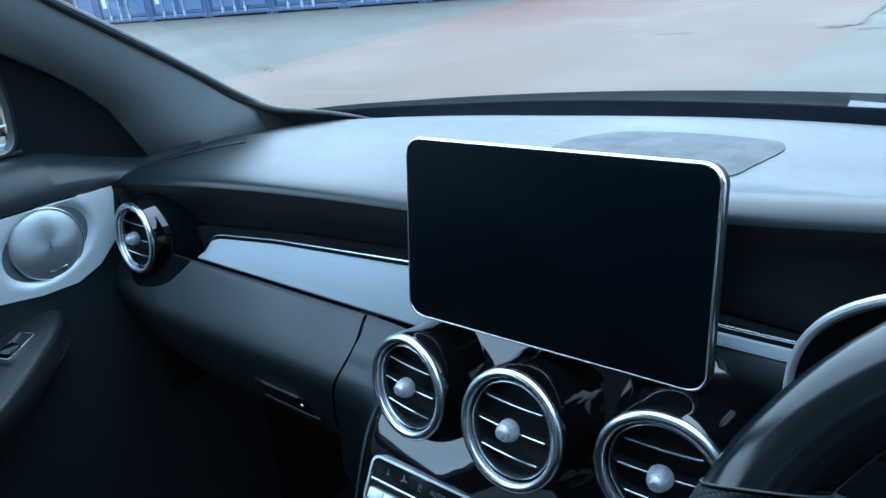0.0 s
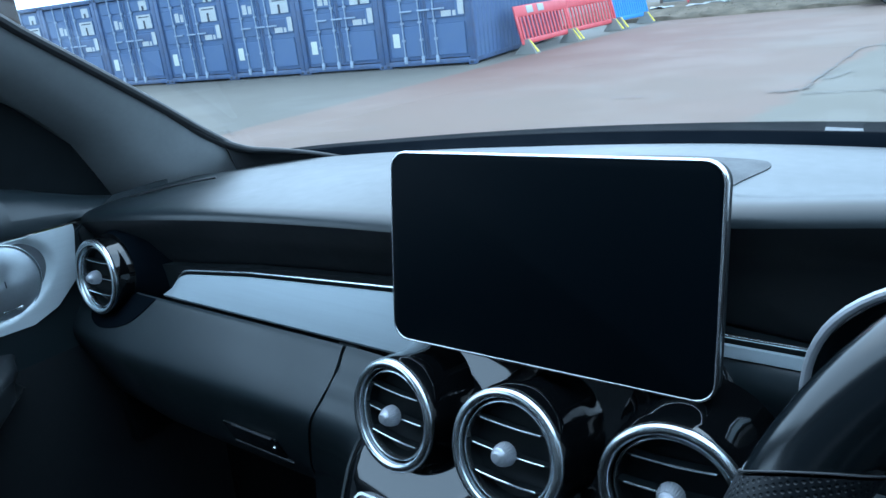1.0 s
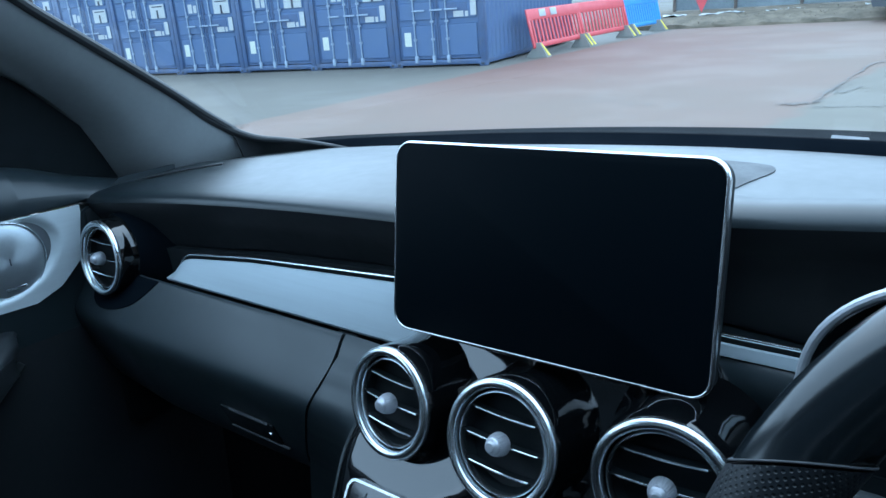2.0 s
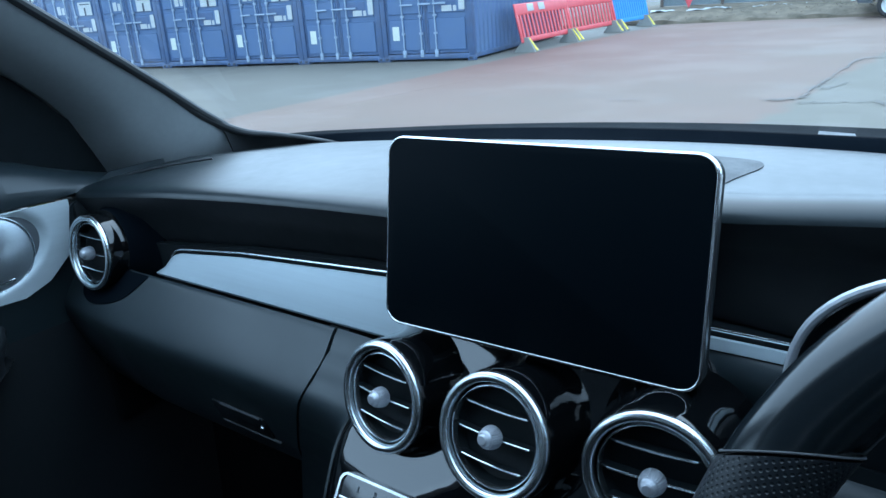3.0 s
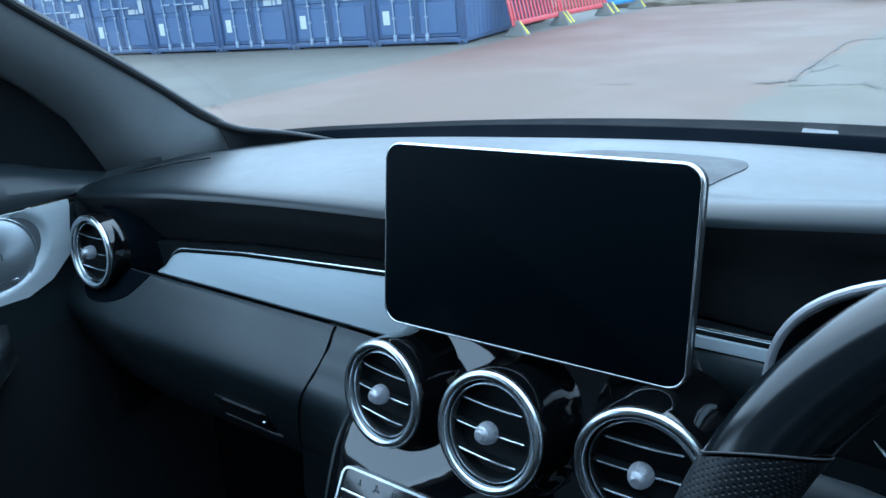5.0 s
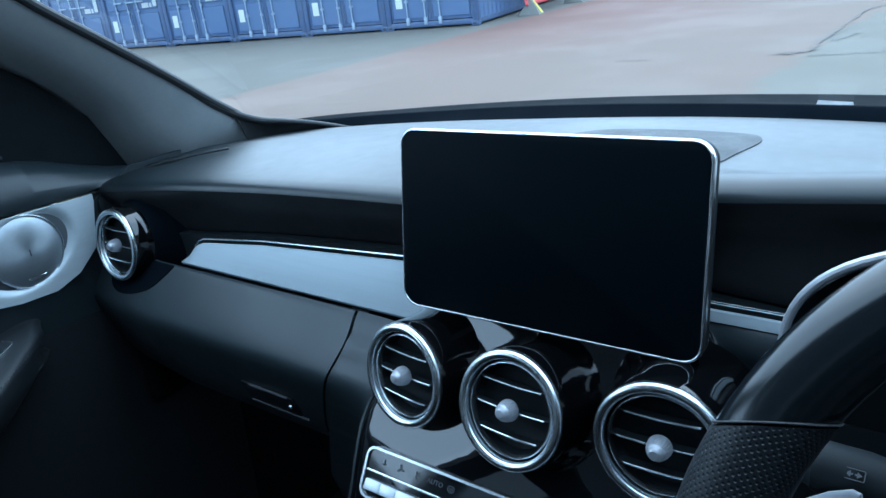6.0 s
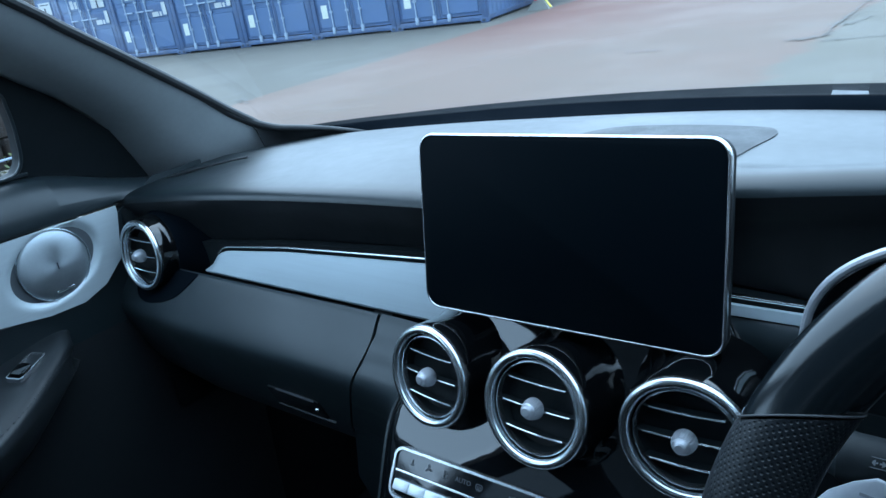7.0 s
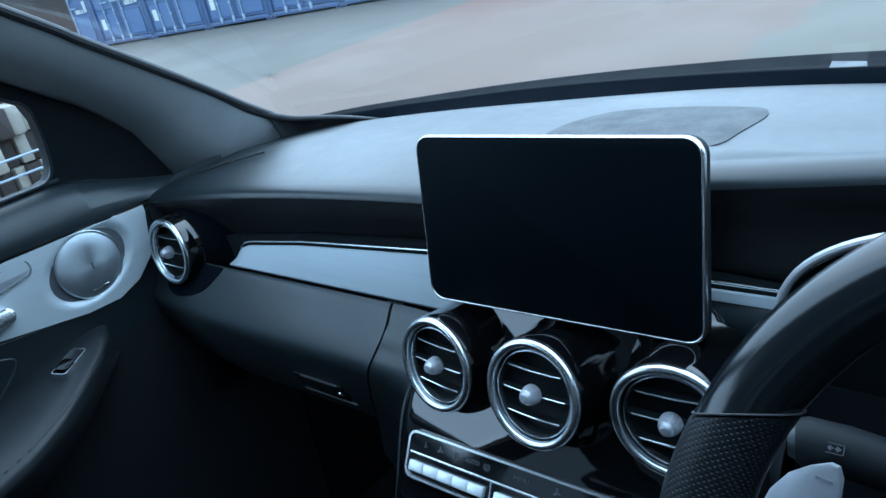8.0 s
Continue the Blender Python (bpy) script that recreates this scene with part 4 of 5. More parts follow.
part("paddle_mark", box((-0.002, 0.0095, 0.004), (0.008, 0.0112, 0.0046), 0, 1, pad_m), ICON, wheel)

column = thing("steering_column", WC + Vector((0, 0.12, -0.06)), "black steering column with indicator stalk", "steering column")
part("shroud", tube([WC - WN * 0.055, WC - WN * 0.12, WC - WN * 0.22], [0.045, 0.055, 0.065], 24), FRONT_DARK, column)
stalk = part("indicator_stalk", join(tube([(0.202, -0.098, 1.0985), (0.206, -0.097, 1.0985), (0.225, -0.094, 1.0955), (0.26, -0.088, 1.086), (0.31, -0.08, 1.075)], [0.0112, 0.0130, 0.0135, 0.0130, 0.012], 20)), FRONT_DARK, column, "thick black stalk")
part("stalk_cap", tube([(0.1985, -0.099, 1.0985), (0.2030, -0.098, 1.0985)], [0.0085, 0.0108], 20), LOWER, stalk, "grey end ring")
SI = facing((0.2222, -0.1045, 1.1045), (0.0, -0.75, 0.66)) @ Matrix.Scale(0.7, 4)
part("stalk_icon", join(frame_ring(rounded(0.0135, 0.0075, 0.001, 4), rounded(0.0125, 0.0065, 0.0008, 4), 0.0, 0.0012, SI),
                        slab([(-0.005, 0), (-0.002, 0.0022), (-0.002, -0.0022)], 0, 0.0012, SI), slab([(0.005, 0), (0.002, -0.0022), (0.002, 0.0022)], 0, 0.0012, SI),
                        box((-0.0018, -0.0006, 0), (-0.0006, 0.0006, 0.0012), 0, 1, SI), box((0.0006, -0.0006, 0), (0.0018, 0.0006, 0.0012), 0, 1, SI)), ICON_DIM, stalk, "printed double arrow mark")

# ---- centre console below the panel ----
part("console_side", loft([[(sx_x, y, z) for sx_x, y, z in ((-0.20, 0.12, zz), (-0.175, 0.0, zz), (-0.158, -0.05 - k, zz), (-0.145, -0.075 - k, zz), (-0.10, -0.085 - k, zz), (0.10, -0.085 - k, zz), (0.145, -0.075 - k, zz), (0.158, -0.05 - k, zz), (0.20, 0.12, zz))]
                           for zz, k in ((0.86, 0.012), (0.80, 0.03), (0.62, 0.06), (0.40, 0.09))]), CARPET, dash, "dark console side", angle=60)


# ---- passenger door ----
def belt_z(y):
    """Top of the door pad along the car."""
    return lerp_table([(-0.06, 1.178), (-0.02, 1.166), (0.03, 1.146), (0.095, 1.126), (0.14, 1.116)], y)


def door(sx, label):
    d = thing("door_1" if sx < 0 else "door_2", (sx * 0.69, -0.45, 0.45), label, "door", "front doors", "structure")

    def fl(pts):
        return [(sx * abs(p[0]) if sx > 0 else p[0], p[1], p[2]) for p in pts]

    ys = [0.135 - 0.03 * i for i in range(8)] + [-0.10 - 0.08 * i for i in range(11)]
    rows = []
    for y in ys:
        zt = belt_z(y)
        zl = 1.1165 + 0.008 * min(1, max(0, -y / 0.2))
        h = max(zt - zl, 0.012)
        rows.append(fl([(-0.735, y, zt - 0.012), (-0.722, y, zt - 0.002), (-0.708, y, zt), (-0.694, y, zt - 0.10 * h), (-0.682, y, zt - 0.34 * h), (-0.6745, y, zt - 0.68 * h), (-0.671, y, zl + 0.002), (-0.674, y, zl - 0.002), (-0.69, y, zl - 0.004)]))
    part("door_top_pad", join(loft(rows[6:]), loft([r[5:] for r in rows[:7]])), LOWER, d, "black leather-grained door top", angle=60)
    part("corner_foot", loft([r[:6] for r in rows[:7]]), LOWER, d, "matt black foot of the corner panel", angle=60)
    # aluminium panel with a shallow dish round the speaker
    top = [(0.020, 1.1135), (-0.16, 1.119), (-0.45, 1.123), (-0.93, 1.123)]
    low = [(0.020, 1.105), (0.006, 1.046), (-0.022, 1.022), (-0.055, 1.0105), (-0.10, 1.0125), (-0.204, 1.033), (-0.45, 1.06), (-0.93, 1.075)]
    rows = []
    for i in range(221):
        y = 0.020 - 0.95 * (i / 220) ** 1.6
        zt = lerp_table(sorted(top), y)
        zb = lerp_table(sorted(low), y)
        if i == 0:
            zb = zt - 0.008
        row = []
        for k in range(45):
            z = zt + (zb - zt) * k / 44
            u, v = y + 0.0750, z - 1.0705
            u, v = (u * 0.946 + v * 0.326) / 0.068, (v * 0.946 - u * 0.326) / 0.0475
            e = min(1.0, max(0.0, (1.0 - math.hypot(u, v)) / 0.26))
            row.append((-0.672 - 0.02 * max(0, 1.05 - z) - 0.008 * e * e * (3 - 2 * e), y, z))
        rows.append(fl(row))
    panel = part("aluminium_panel", loft(rows, thick=0.002), DOOR_ALU, d, "brushed aluminium door panel", angle=60)
    sp = facing((sx * 0.6770, -0.0750, 1.0705), (-sx, 0, 0)) @ Matrix.Scale(1.03, 4)
    oval = [(0.0585 * math.cos(2 * math.pi * i / 64), 0.0425 * math.sin(2 * math.pi * i / 64)) for i in range(64)]
    # Dark oval plate in the dish; it shows as crescents beside the cover.
    part("oval_plate", slab(oval, -0.008, 0.0012, sp @ Matrix.Rotation(radians(-sx * 19), 4, "Z"), 0.0012), OVAL_DARK, panel, "dark oval plate round the cover")
    part("speaker_cover", lathe([(0, 0.0130), (0.006, 0.0129), (0.012, 0.0124), (0.022, 0.0107), (0.032, 0.0080), (0.039, 0.0050), (0.0424, 0.0030), (0.0426, -0.006)], 64, sp), COVER, panel, "round brushed metal speaker cover", angle=60)
    part("cover_mark", box((-0.0006, -0.004, 0.0126), (0.0006, 0.004, 0.0134), 0.0002, 1, sp), INK, panel)
    part("speaker_ring", lathe([(0.0423, -0.004), (0.0423, 0.0042), (0.0429, 0.0048), (0.0436, 0.0042), (0.0440, -0.004)], 64, sp), CHROME, panel, "thin silver ring")
    part("speaker_badge", box((-0.009, -0.0335, 0.0066), (0.013, -0.0305, 0.0082), 0.0004, 1, sp), CHROME, panel, "small silver plate")
    # seat buttons and inner handle
    bm_m = facing((sx * 0.671, -0.171, 1.1005), (-sx, 0, 0.1)) @ Matrix.Rotation(radians(-sx * 9), 4, "Z")
    part("seat_button_panel", frame_ring(rounded(0.060, 0.024, 0.010), rounded(0.056, 0.020, 0.009), -0.002, 0.002, bm_m), CHROME, panel, "outlined seat button panel")
    part("seat_button", slab(rounded(0.055, 0.019, 0.009), -0.002, 0.0008, bm_m, 0.0006), KNOB, panel)
    hm = facing((sx * 0.664, -0.207, 1.060), (-sx, 0, 0.2))
    part("door_handle", slab(rounded(0.050, 0.020, 0.008), -0.004, 0.006, hm, 0.003), BRIGHT, panel, "chrome door handle")
    # lower panel and armrest
    rows = []
    for y in (0.16, 0.08, 0.02, -0.05, -0.15, -0.3, -0.6, -0.93):
        zt = lerp_table(sorted(low), min(y, 0.02)) - 0.001
        rows.append(fl([(-0.6735, y, zt + 0.03 * (1 if y > 0.03 else 0)), (-0.676, y, zt - 0.010), (-0.684, y, 0.96), (-0.682, y, 0.90), (-0.678, y, 0.75), (-0.70, y, 0.45)]))
    part("lower_panel", loft([r[2:] for r in rows], thick=0.002), DOOR_DARK, d, "black lower door panel", angle=60)
    part("panel_border", loft([r[:3] for r in rows], thick=0.002), LOWER, d, "dark grey border below the aluminium panel", angle=60)
    path = [(-0.088, 0.976, 0.004, -0.662), (-0.092, 0.982, 0.012, -0.658), (-0.108, 0.985, 0.025, -0.652), (-0.135, 0.982, 0.042, -0.648), (-0.165, 0.977, 0.059, -0.644), (-0.205, 0.970, 0.077, -0.640), (-0.27, 0.958, 0.090, -0.637), (-0.40, 0.946, 0.096, -0.635), (-0.80, 0.942, 0.096, -0.635)]
    rows = []
    half_a, half_b = spline([p[:3] for p in path], 64), spline([(p[3], 0, 0) for p in path], 64)
    for (y, z, w), x in ((v, q.x) for v, q in zip(half_a, half_b)):
        rows.append(fl([(-0.690, y + 0.01, z + 0.004), (-0.676, y + 0.004, z + 0.004), (x - 0.008, y, z + 0.002), (x + w * 0.55, y - 0.004, z - 0.006), (x + w * 0.9, y - 0.010, z - 0.016), (x + w, y - 0.014, z - 0.026), (x + w * 0.97, y - 0.014, z - 0.040), (x + w * 0.6, y - 0.004, z - 0.026 - 0.6 * w), (-0.665, y, z - 0.028 - 0.7 * w), (-0.69, y, z - 0.028 - 0.7 * w)]))
    arm = part("armrest", loft([spline(r, 36) for r in rows]), ARM, d, "black leather armrest with stitched edge", angle=70)
    edge = [Vector(r[4]) + Vector((0, 0, 0.0008)) for r in rows]
    line = spline(edge, 140)
    for i in range(4, 138, 3):
        p, q = line[i], line[i + 1]
        part("stitch", tube([p, p + (q - p) * 0.8], 0.0007, 6), THREAD, arm)
    sz = Vector((-0.2 * sx, 0.06, 1.0)).normalized()
    sy = Vector((sx * -0.030, -0.045, -0.004)).normalized()
    sy = (sy - sz * sy.dot(sz)).normalized()
    sm = Matrix.Translation((sx * 0.637, -0.158, 0.9815)) @ Matrix((sy.cross(sz), sy, sz)).transposed().to_4x4()
    part("switch_surround", frame_ring(rounded(0.019, 0.054, 0.004), rounded(0.0164, 0.0514, 0.003), -0.004, 0.0016, sm), BRIGHT, arm, "chrome switch surround")
    part("window_switch", slab(rounded(0.0150, 0.022, 0.003), -0.003, 0.0040, sm @ Matrix.Translation((0, 0.010, 0)), 0.0015), PIANO, arm, "gloss black window switch")
    part("pull_rim", tube(spline(fl([(-0.662, -0.225, 1.018), (-0.660, -0.2065, 1.009), (-0.658, -0.214, 0.995), (-0.655, -0.240, 0.975)]), 24), 0.0016, 8), LOWER, arm, "edge of the door pull")
    # black corner panel ahead of the window, then the window's frame and glass
    wall = lambda y, z, o=0.0: (sx * (0.712 - 0.3 * (z - 1.15)) + sx * o, y, z)
    corner = [(0.14, 1.10), (0.105, 1.122), (0.083, 1.160), (0.056, 1.203), (-0.006, 1.259), (-0.062, 1.304), (-0.118, 1.347), (-0.353, 1.512), (-0.90, 1.545), (-0.93, 1.545), (-0.93, 1.515),
              (-0.90, 1.512), (-0.36, 1.478), (-0.115, 1.310), (-0.072, 1.282), (-0.064, 1.262), (-0.0605, 1.235), (-0.0600, 1.207), (-0.0625, 1.193), (-0.070, 1.1835), (-0.085, 1.1800), (-0.13, 1.1800), (-0.93, 1.180), (-0.93, 1.15), (-0.05, 1.15), (0.03, 1.12), (0.08, 1.10)]
    bm = bmesh.new()
    a = [bm.verts.new(wall(y, z)) for y, z in corner]
    b = [bm.verts.new(wall(y, z, 0.022)) for y, z in corner]
    k = len(corner)
    bm.faces.new(a)
    bm.faces.new(b[::-1])
    for i in range(k):
        bm.faces.new((a[i], a[(i + 1) % k], b[(i + 1) % k], b[i]))
    part("window_frame", bm, FRONT_DARK, d, "black window frame and corner panel", angle=30)
    lip = [wall(y, z, -0.001) for y, z in corner[11:23]]
    part("window_seal", tube(spline(lip, 60), 0.0022, 8), LOWER, d, "rubber window seal")
    g = part("side_window", loft([[wall(y, z, 0.012) for z in (1.165, 1.30, 1.52)] for y in (-0.02, -0.3, -0.92)]), GLASS, d, "clear side window glass")
    g.visible_shadow = False
    part("outer_skin", loft([[(sx * 0.80, y, 0.25), (sx * 0.83, y, 0.6), (sx * 0.80, y, h - 0.12), (sx * 0.745, y, h)] for y, h in ((0.75, 0.86), (0.3, 0.98), (0.0, 1.10), (-0.2, 1.145), (-0.95, 1.15))], thick=0.004), VAN, d)
    return d


door(-1, "black car door with brushed aluminium panel and round speaker")
door(1, "black car door beside the steering wheel")

body = thing("car_body", (0, 0.6, -0.36), "dark painted car bonnet and wings", "car body", "", "structure")
part("bonnet", loft([[(x, 0.55 - 0.10 * abs(x) + 1.15 * k, 1.085 - 0.06 * x * x - 0.30 * k ** 1.6 - 0.25 * max(0, abs(x) - 0.7)) for k in (0, 0.15, 0.3, 0.45, 0.6, 0.75, 0.9, 1.0)] for x in [-0.86 + 1.72 * i / 16 for i in range(17)]], thick=0.004), VAN, body, "dark bonnet")
part("nose", loft([[(x, 1.70 - 0.10 * abs(x) + 0.03 * k, 0.785 - 0.5 * k) for k in (0, 0.5, 1)] for x in [-0.86 + 1.72 * i / 16 for i in range(17)]], thick=0.004), VAN, body)
for sx in (-1, 1):
    fender = []
    for i in range(9):
        y = 0.45 + 1.25 * i / 8
        arch = math.sqrt(max(0.0, 0.34 ** 2 - (y - 1.10) ** 2))
        fender.append([(sx * 0.86, y, max(0.0, arch - 0.05)), (sx * 0.89, y, 0.45), (sx * 0.85, y, 0.90 - 0.10 * (i / 8) ** 2)])
    part("fender", loft(fender, thick=0.004), VAN, body)
    wm = facing((sx * 0.76, 1.10, -0.03), (sx, 0, 0))
    w = part("wheel", lathe([(0.20, 0.09), (0.235, 0.11), (0.30, 0.115), (0.32, 0.09), (0.33, 0.0), (0.32, -0.09), (0.25, -0.11)], 40, wm), TYRE, body, "black tyre")
    part("wheel_disc", lathe([(0.0, 0.075), (0.07, 0.075), (0.14, 0.065), (0.20, 0.085), (0.235, 0.108), (0.24, 0.10)], 40, wm), WHEEL, w, "grey wheel")

# ---- outside: the yard ----
GZ = -0.36
bm = bmesh.new()
def ring_grid(lim, n):
    return [-lim + 2 * lim * i / n for i in range(n + 1)]
xs = [-600, -200, -80] + ring_grid(40, 40) + [80, 200, 600]
rows = []
for y in [-600, -200, -80] + ring_grid(40, 40) + [80, 200, 600]:
    rows.append([(x, y, GZ - 0.0 + (0.012 * noise.noise((x * 0.25, y * 0.25, 0)) if max(abs(x), abs(y)) < 41 else 0)) for x in xs])
ground = alone("ground", loft(rows), GROUND, "wet concrete and asphalt yard", "ground", "structure")

# cracks and a drain scar in the surface
def crack(line, w, jit):
    """A broken line: a thin open joint with small ragged patches strewn along it."""
    pts = spline([(x, y, 0) for x, y in line], 80)
    r = random.Random(round(100 * (line[0][0] + line[0][1])))
    bm = bmesh.new()
    length = sum((b - a).length for a, b in zip(pts, pts[1:]))
    for i in range(int(length * 34)):
        p = pts[r.randrange(80)]
        q = pts[min(80, pts.index(p) + 1)]
        c = p.lerp(q, r.random()) + Vector((r.gauss(0, 0.5 * w + 0.3 * jit * r.random()), r.gauss(0, 0.5 * w + 0.3 * jit * r.random()), 0))
        size = w * r.uniform(0.08, 0.38)
        d = (q - p).normalized() if (q - p).length else Vector((1, 0, 0))
        e = Vector((-d.y, d.x, 0))
        ring_v = []
        for k in range(7):
            t = 2 * math.pi * k / 7
            u = c + (d * math.cos(t) * 1.8 + e * math.sin(t) * 0.7) * size * r.uniform(0.6, 1.2)
            ring_v.append(bm.verts.new((u.x, u.y, GZ + 0.014 + 0.0004 * (i % 9))))
        bm.faces.new(ring_v)
    # the open joint itself: a thin wavering ribbon of changing width
    last, wob = None, 0.0
    for i, p in enumerate(pts):
        q = pts[min(80, i + 1)] - pts[max(0, i - 1)]
        e = Vector((-q.y, q.x, 0)).normalized()
        wob = 0.8 * wob + r.gauss(0, 0.25 * w)
        h = w * r.uniform(0.07, 0.33)
        pair = [bm.verts.new(((p + e * (wob + k * h)).x, (p + e * (wob + k * h)).y, GZ + 0.0192)) for k in (-1, 1)]
        if last:
            bm.faces.new((last[0], pair[0], pair[1], last[1]))
        last = pair
    return bm


for line, w, jit in (([(-2.50, 9.88), (-2.31, 9.92), (-2.14, 10.17), (-2.19, 11.0), (-2.15, 11.66), (-2.19, 12.77), (-2.21, 14.2), (-1.85, 14.6), (-0.9, 14.9)], 0.06, 0.16),
                     ([(-2.09, 9.69), (-1.92, 9.80), (-1.50, 9.92), (-1.24, 10.0), (-1.07, 9.71), (-0.3, 9.6), (0.8, 9.8)], 0.045, 0.05),
                     ([(-2.1, 10.9), (-1.95, 11.2), (-1.9, 11.6)], 0.05, 0.16),
                     ([(-4.5, 9.5), (-4.27, 9.57), (-4.05, 9.6)], 0.045, 0.05),
                     ([(-9.95, 6.80), (-9.74, 6.88), (-9.5, 6.75), (-9.2, 6.68)], 0.05, 0.08), ([(-9.8, 6.98), (-9.55, 6.86), (-9.4, 6.9)], 0.04, 0.08),
                     ([(-6.2, 17.3), (-5.7, 17.5), (-5.0, 17.6)], 0.06, 0.05)):
    c = new("crack", mesh_of("crack", crack(line, w, jit), CRACK))
    c.parent = ground

# ---- shipping containers in a row ----
def container():
    """One blue container; its front with the doors lies at y = 0 and reaches from x = -2.44 to 0."""
    W, H, D = 2.438, 2.59, 6.06
    c = thing("shipping_container", (0, 0, 0), "dull blue steel shipping container with barred doors", "container", "row of containers")
    # corrugated sides
    for x, s in ((0.0, -1), (-W, 1)):
        rows = []
        n = 24
        for i in range(n * 4 + 1):
            y = 0.14 + (D - 0.28) * i / (n * 4)
            dx = (0.012, 0.040, 0.040, 0.012)[i % 4]
            rows.append([(x + s * dx, y, 0.15), (x + s * dx, y, H - 0.12)])
        part("side_wall", loft(rows), BLUE, c, "ribbed blue side", angle=20)
    part("roof", box((-W + 0.02, 0.02, H - 0.06), (-0.02, D - 0.02, H - 0.02)), BLUE, c)
    part("back_wall", box((-W + 0.05, D - 0.06, 0.1), (-0.05, D - 0.02, H - 0.1)), BLUE, c)
    for x in (-W, -0.13):
        for y in (0.0, D - 0.14):
            part("corner_post", box((x, y, 0.10), (x + 0.13, y + 0.14, H - 0.10), 0.012), BLUE_DARK, c)
    for z in (0.05, H - 0.12):
        part("front_sill", box((-W + 0.12, 0.0, z), (-0.12, 0.12, z + 0.12), 0.012), BLUE_DARK, c)
        for x in (-0.10, -W):
            part("side_rail", box((x + 0.01, 0.10, z), (x + 0.09, D - 0.1, z + 0.10), 0.01), BLUE_DARK, c)
    for x in (-W - 0.003, -0.177):
        for z in (0.0, H - 0.12):
            part("corner_casting", box((x, -0.004, z), (x + 0.18, 0.16, z + 0.12), 0.015), BLUE_DARK, c)
            part("casting_slot", box((x + 0.05, -0.010, z + 0.03), (x + 0.13, 0.0, z + 0.09), 0.01), INK, c)
    # two doors with stepped panels
    for x0, x1 in ((-2.30, -1.225), (-1.215, -0.14)):
        leaf = part("door_leaf", box((x0, 0.050, 0.19), (x1, 0.085, 2.44), 0.008), BLUE, c, "blue door leaf")
        for z0, z1 in ((0.25, 0.98), (1.09, 1.50), (1.59, 2.00), (2.09, 2.39)):
            part("door_panel", box((x0 + 0.06, 0.026, z0), (x1 - 0.06, 0.052, z1), 0.02, 1), BLUE, leaf)
        part("door_gasket", frame_ring([(a, b) for a, b in ((x0, 0.19), (x1, 0.19), (x1, 2.44), (x0, 2.44))], [(a, b) for a, b in ((x0 + 0.03, 0.22), (x1 - 0.03, 0.22), (x1 - 0.03, 2.41), (x0 + 0.03, 2.41))], 0.0, 0.012,
                                       Matrix.Translation((0, 0.052, 0)) @ Matrix.Rotation(radians(90), 4, "X")), BLUE_DARK, leaf)
    for u in (0.97, 1.36, 1.84):
        rod = part("locking_rod", tube([(-u, 0.0, 0.12), (-u, 0.0, 2.50)], 0.018, 8), GALV, c, "pale galvanised locking rod")
        part("rod_foot", box((-u - 0.045, -0.02, 0.10), (-u + 0.045, 0.04, 0.27), 0.012), GALV, rod)
        part("lever", box((-u - 0.02, -0.045, 1.285), (-u + 0.32, -0.02, 1.325), 0.008), GALV, rod)
        for z in (0.62, 1.02, 1.55, 2.05):
            part("bracket", box((-u - 0.05, -0.005, z), (-u + 0.05, 0.03, z + 0.05), 0.006), GALV, rod)
    # stickers and plates: plain shapes
    for lo, hi, mt in (((-0.34, 0.0175, 1.14), (-0.19, 0.0215, 1.49), STICKER), ((-0.78, 0.0175, 1.12), (-0.52, 0.0215, 1.25), STICKER), ((-0.48, 0.0175, 1.12), (-0.40, 0.0215, 1.24), STICKER),
                       ((-0.80, 0.0175, 1.60), (-0.24, 0.0215, 1.98), STICKER), ((-0.60, 0.0175, 2.10), (-0.30, 0.0215, 2.36), STICKER), ((-1.75, 0.0175, 1.66), (-1.60, 0.0215, 1.90), STICKER), ((-1.55, 0.0175, 1.66), (-1.44, 0.0215, 1.86), STICKER),
                       ((-2.14, 0.0175, 0.50), (-1.96, 0.0215, 0.82), CREAM)):
        part("sticker", box(lo, hi), mt, c)
    for lo, hi in (((-0.56, 0.0135, 1.60), (-0.49, 0.0170, 1.82)), ((-0.72, 0.0135, 1.90), (-0.30, 0.0170, 1.93)), ((-0.50, 0.0135, 2.10), (-0.42, 0.0170, 2.22))):
        part("print_bar", box(lo, hi), INK, c)
    part("dark_marking", box((-1.02, 0.0195, 1.16), (-0.42, 0.0255, 1.44)), BLUE_DARK, c)
    return c


ROW0, ROW_D = Vector((-10.21, 14.44, GZ)), Vector((-0.9850, -0.1724, 0))
first = container()
TURN_Z = math.degrees(math.atan2(0.1724, 0.9850))
for k in range(9):
    p = ROW0 + ROW_D * (2.445 * k)
    m = pose(p.x, p.y, p.z, 0, 0, TURN_Z)
    if k == 0:
        pass
    else:
        copy_thing(first, m)
first.matrix_basis = pose(ROW0.x, ROW0.y, ROW0.z, 0, 0, TURN_Z)

# ---- plastic barriers that lean on the container ----
LEAN_B = 13


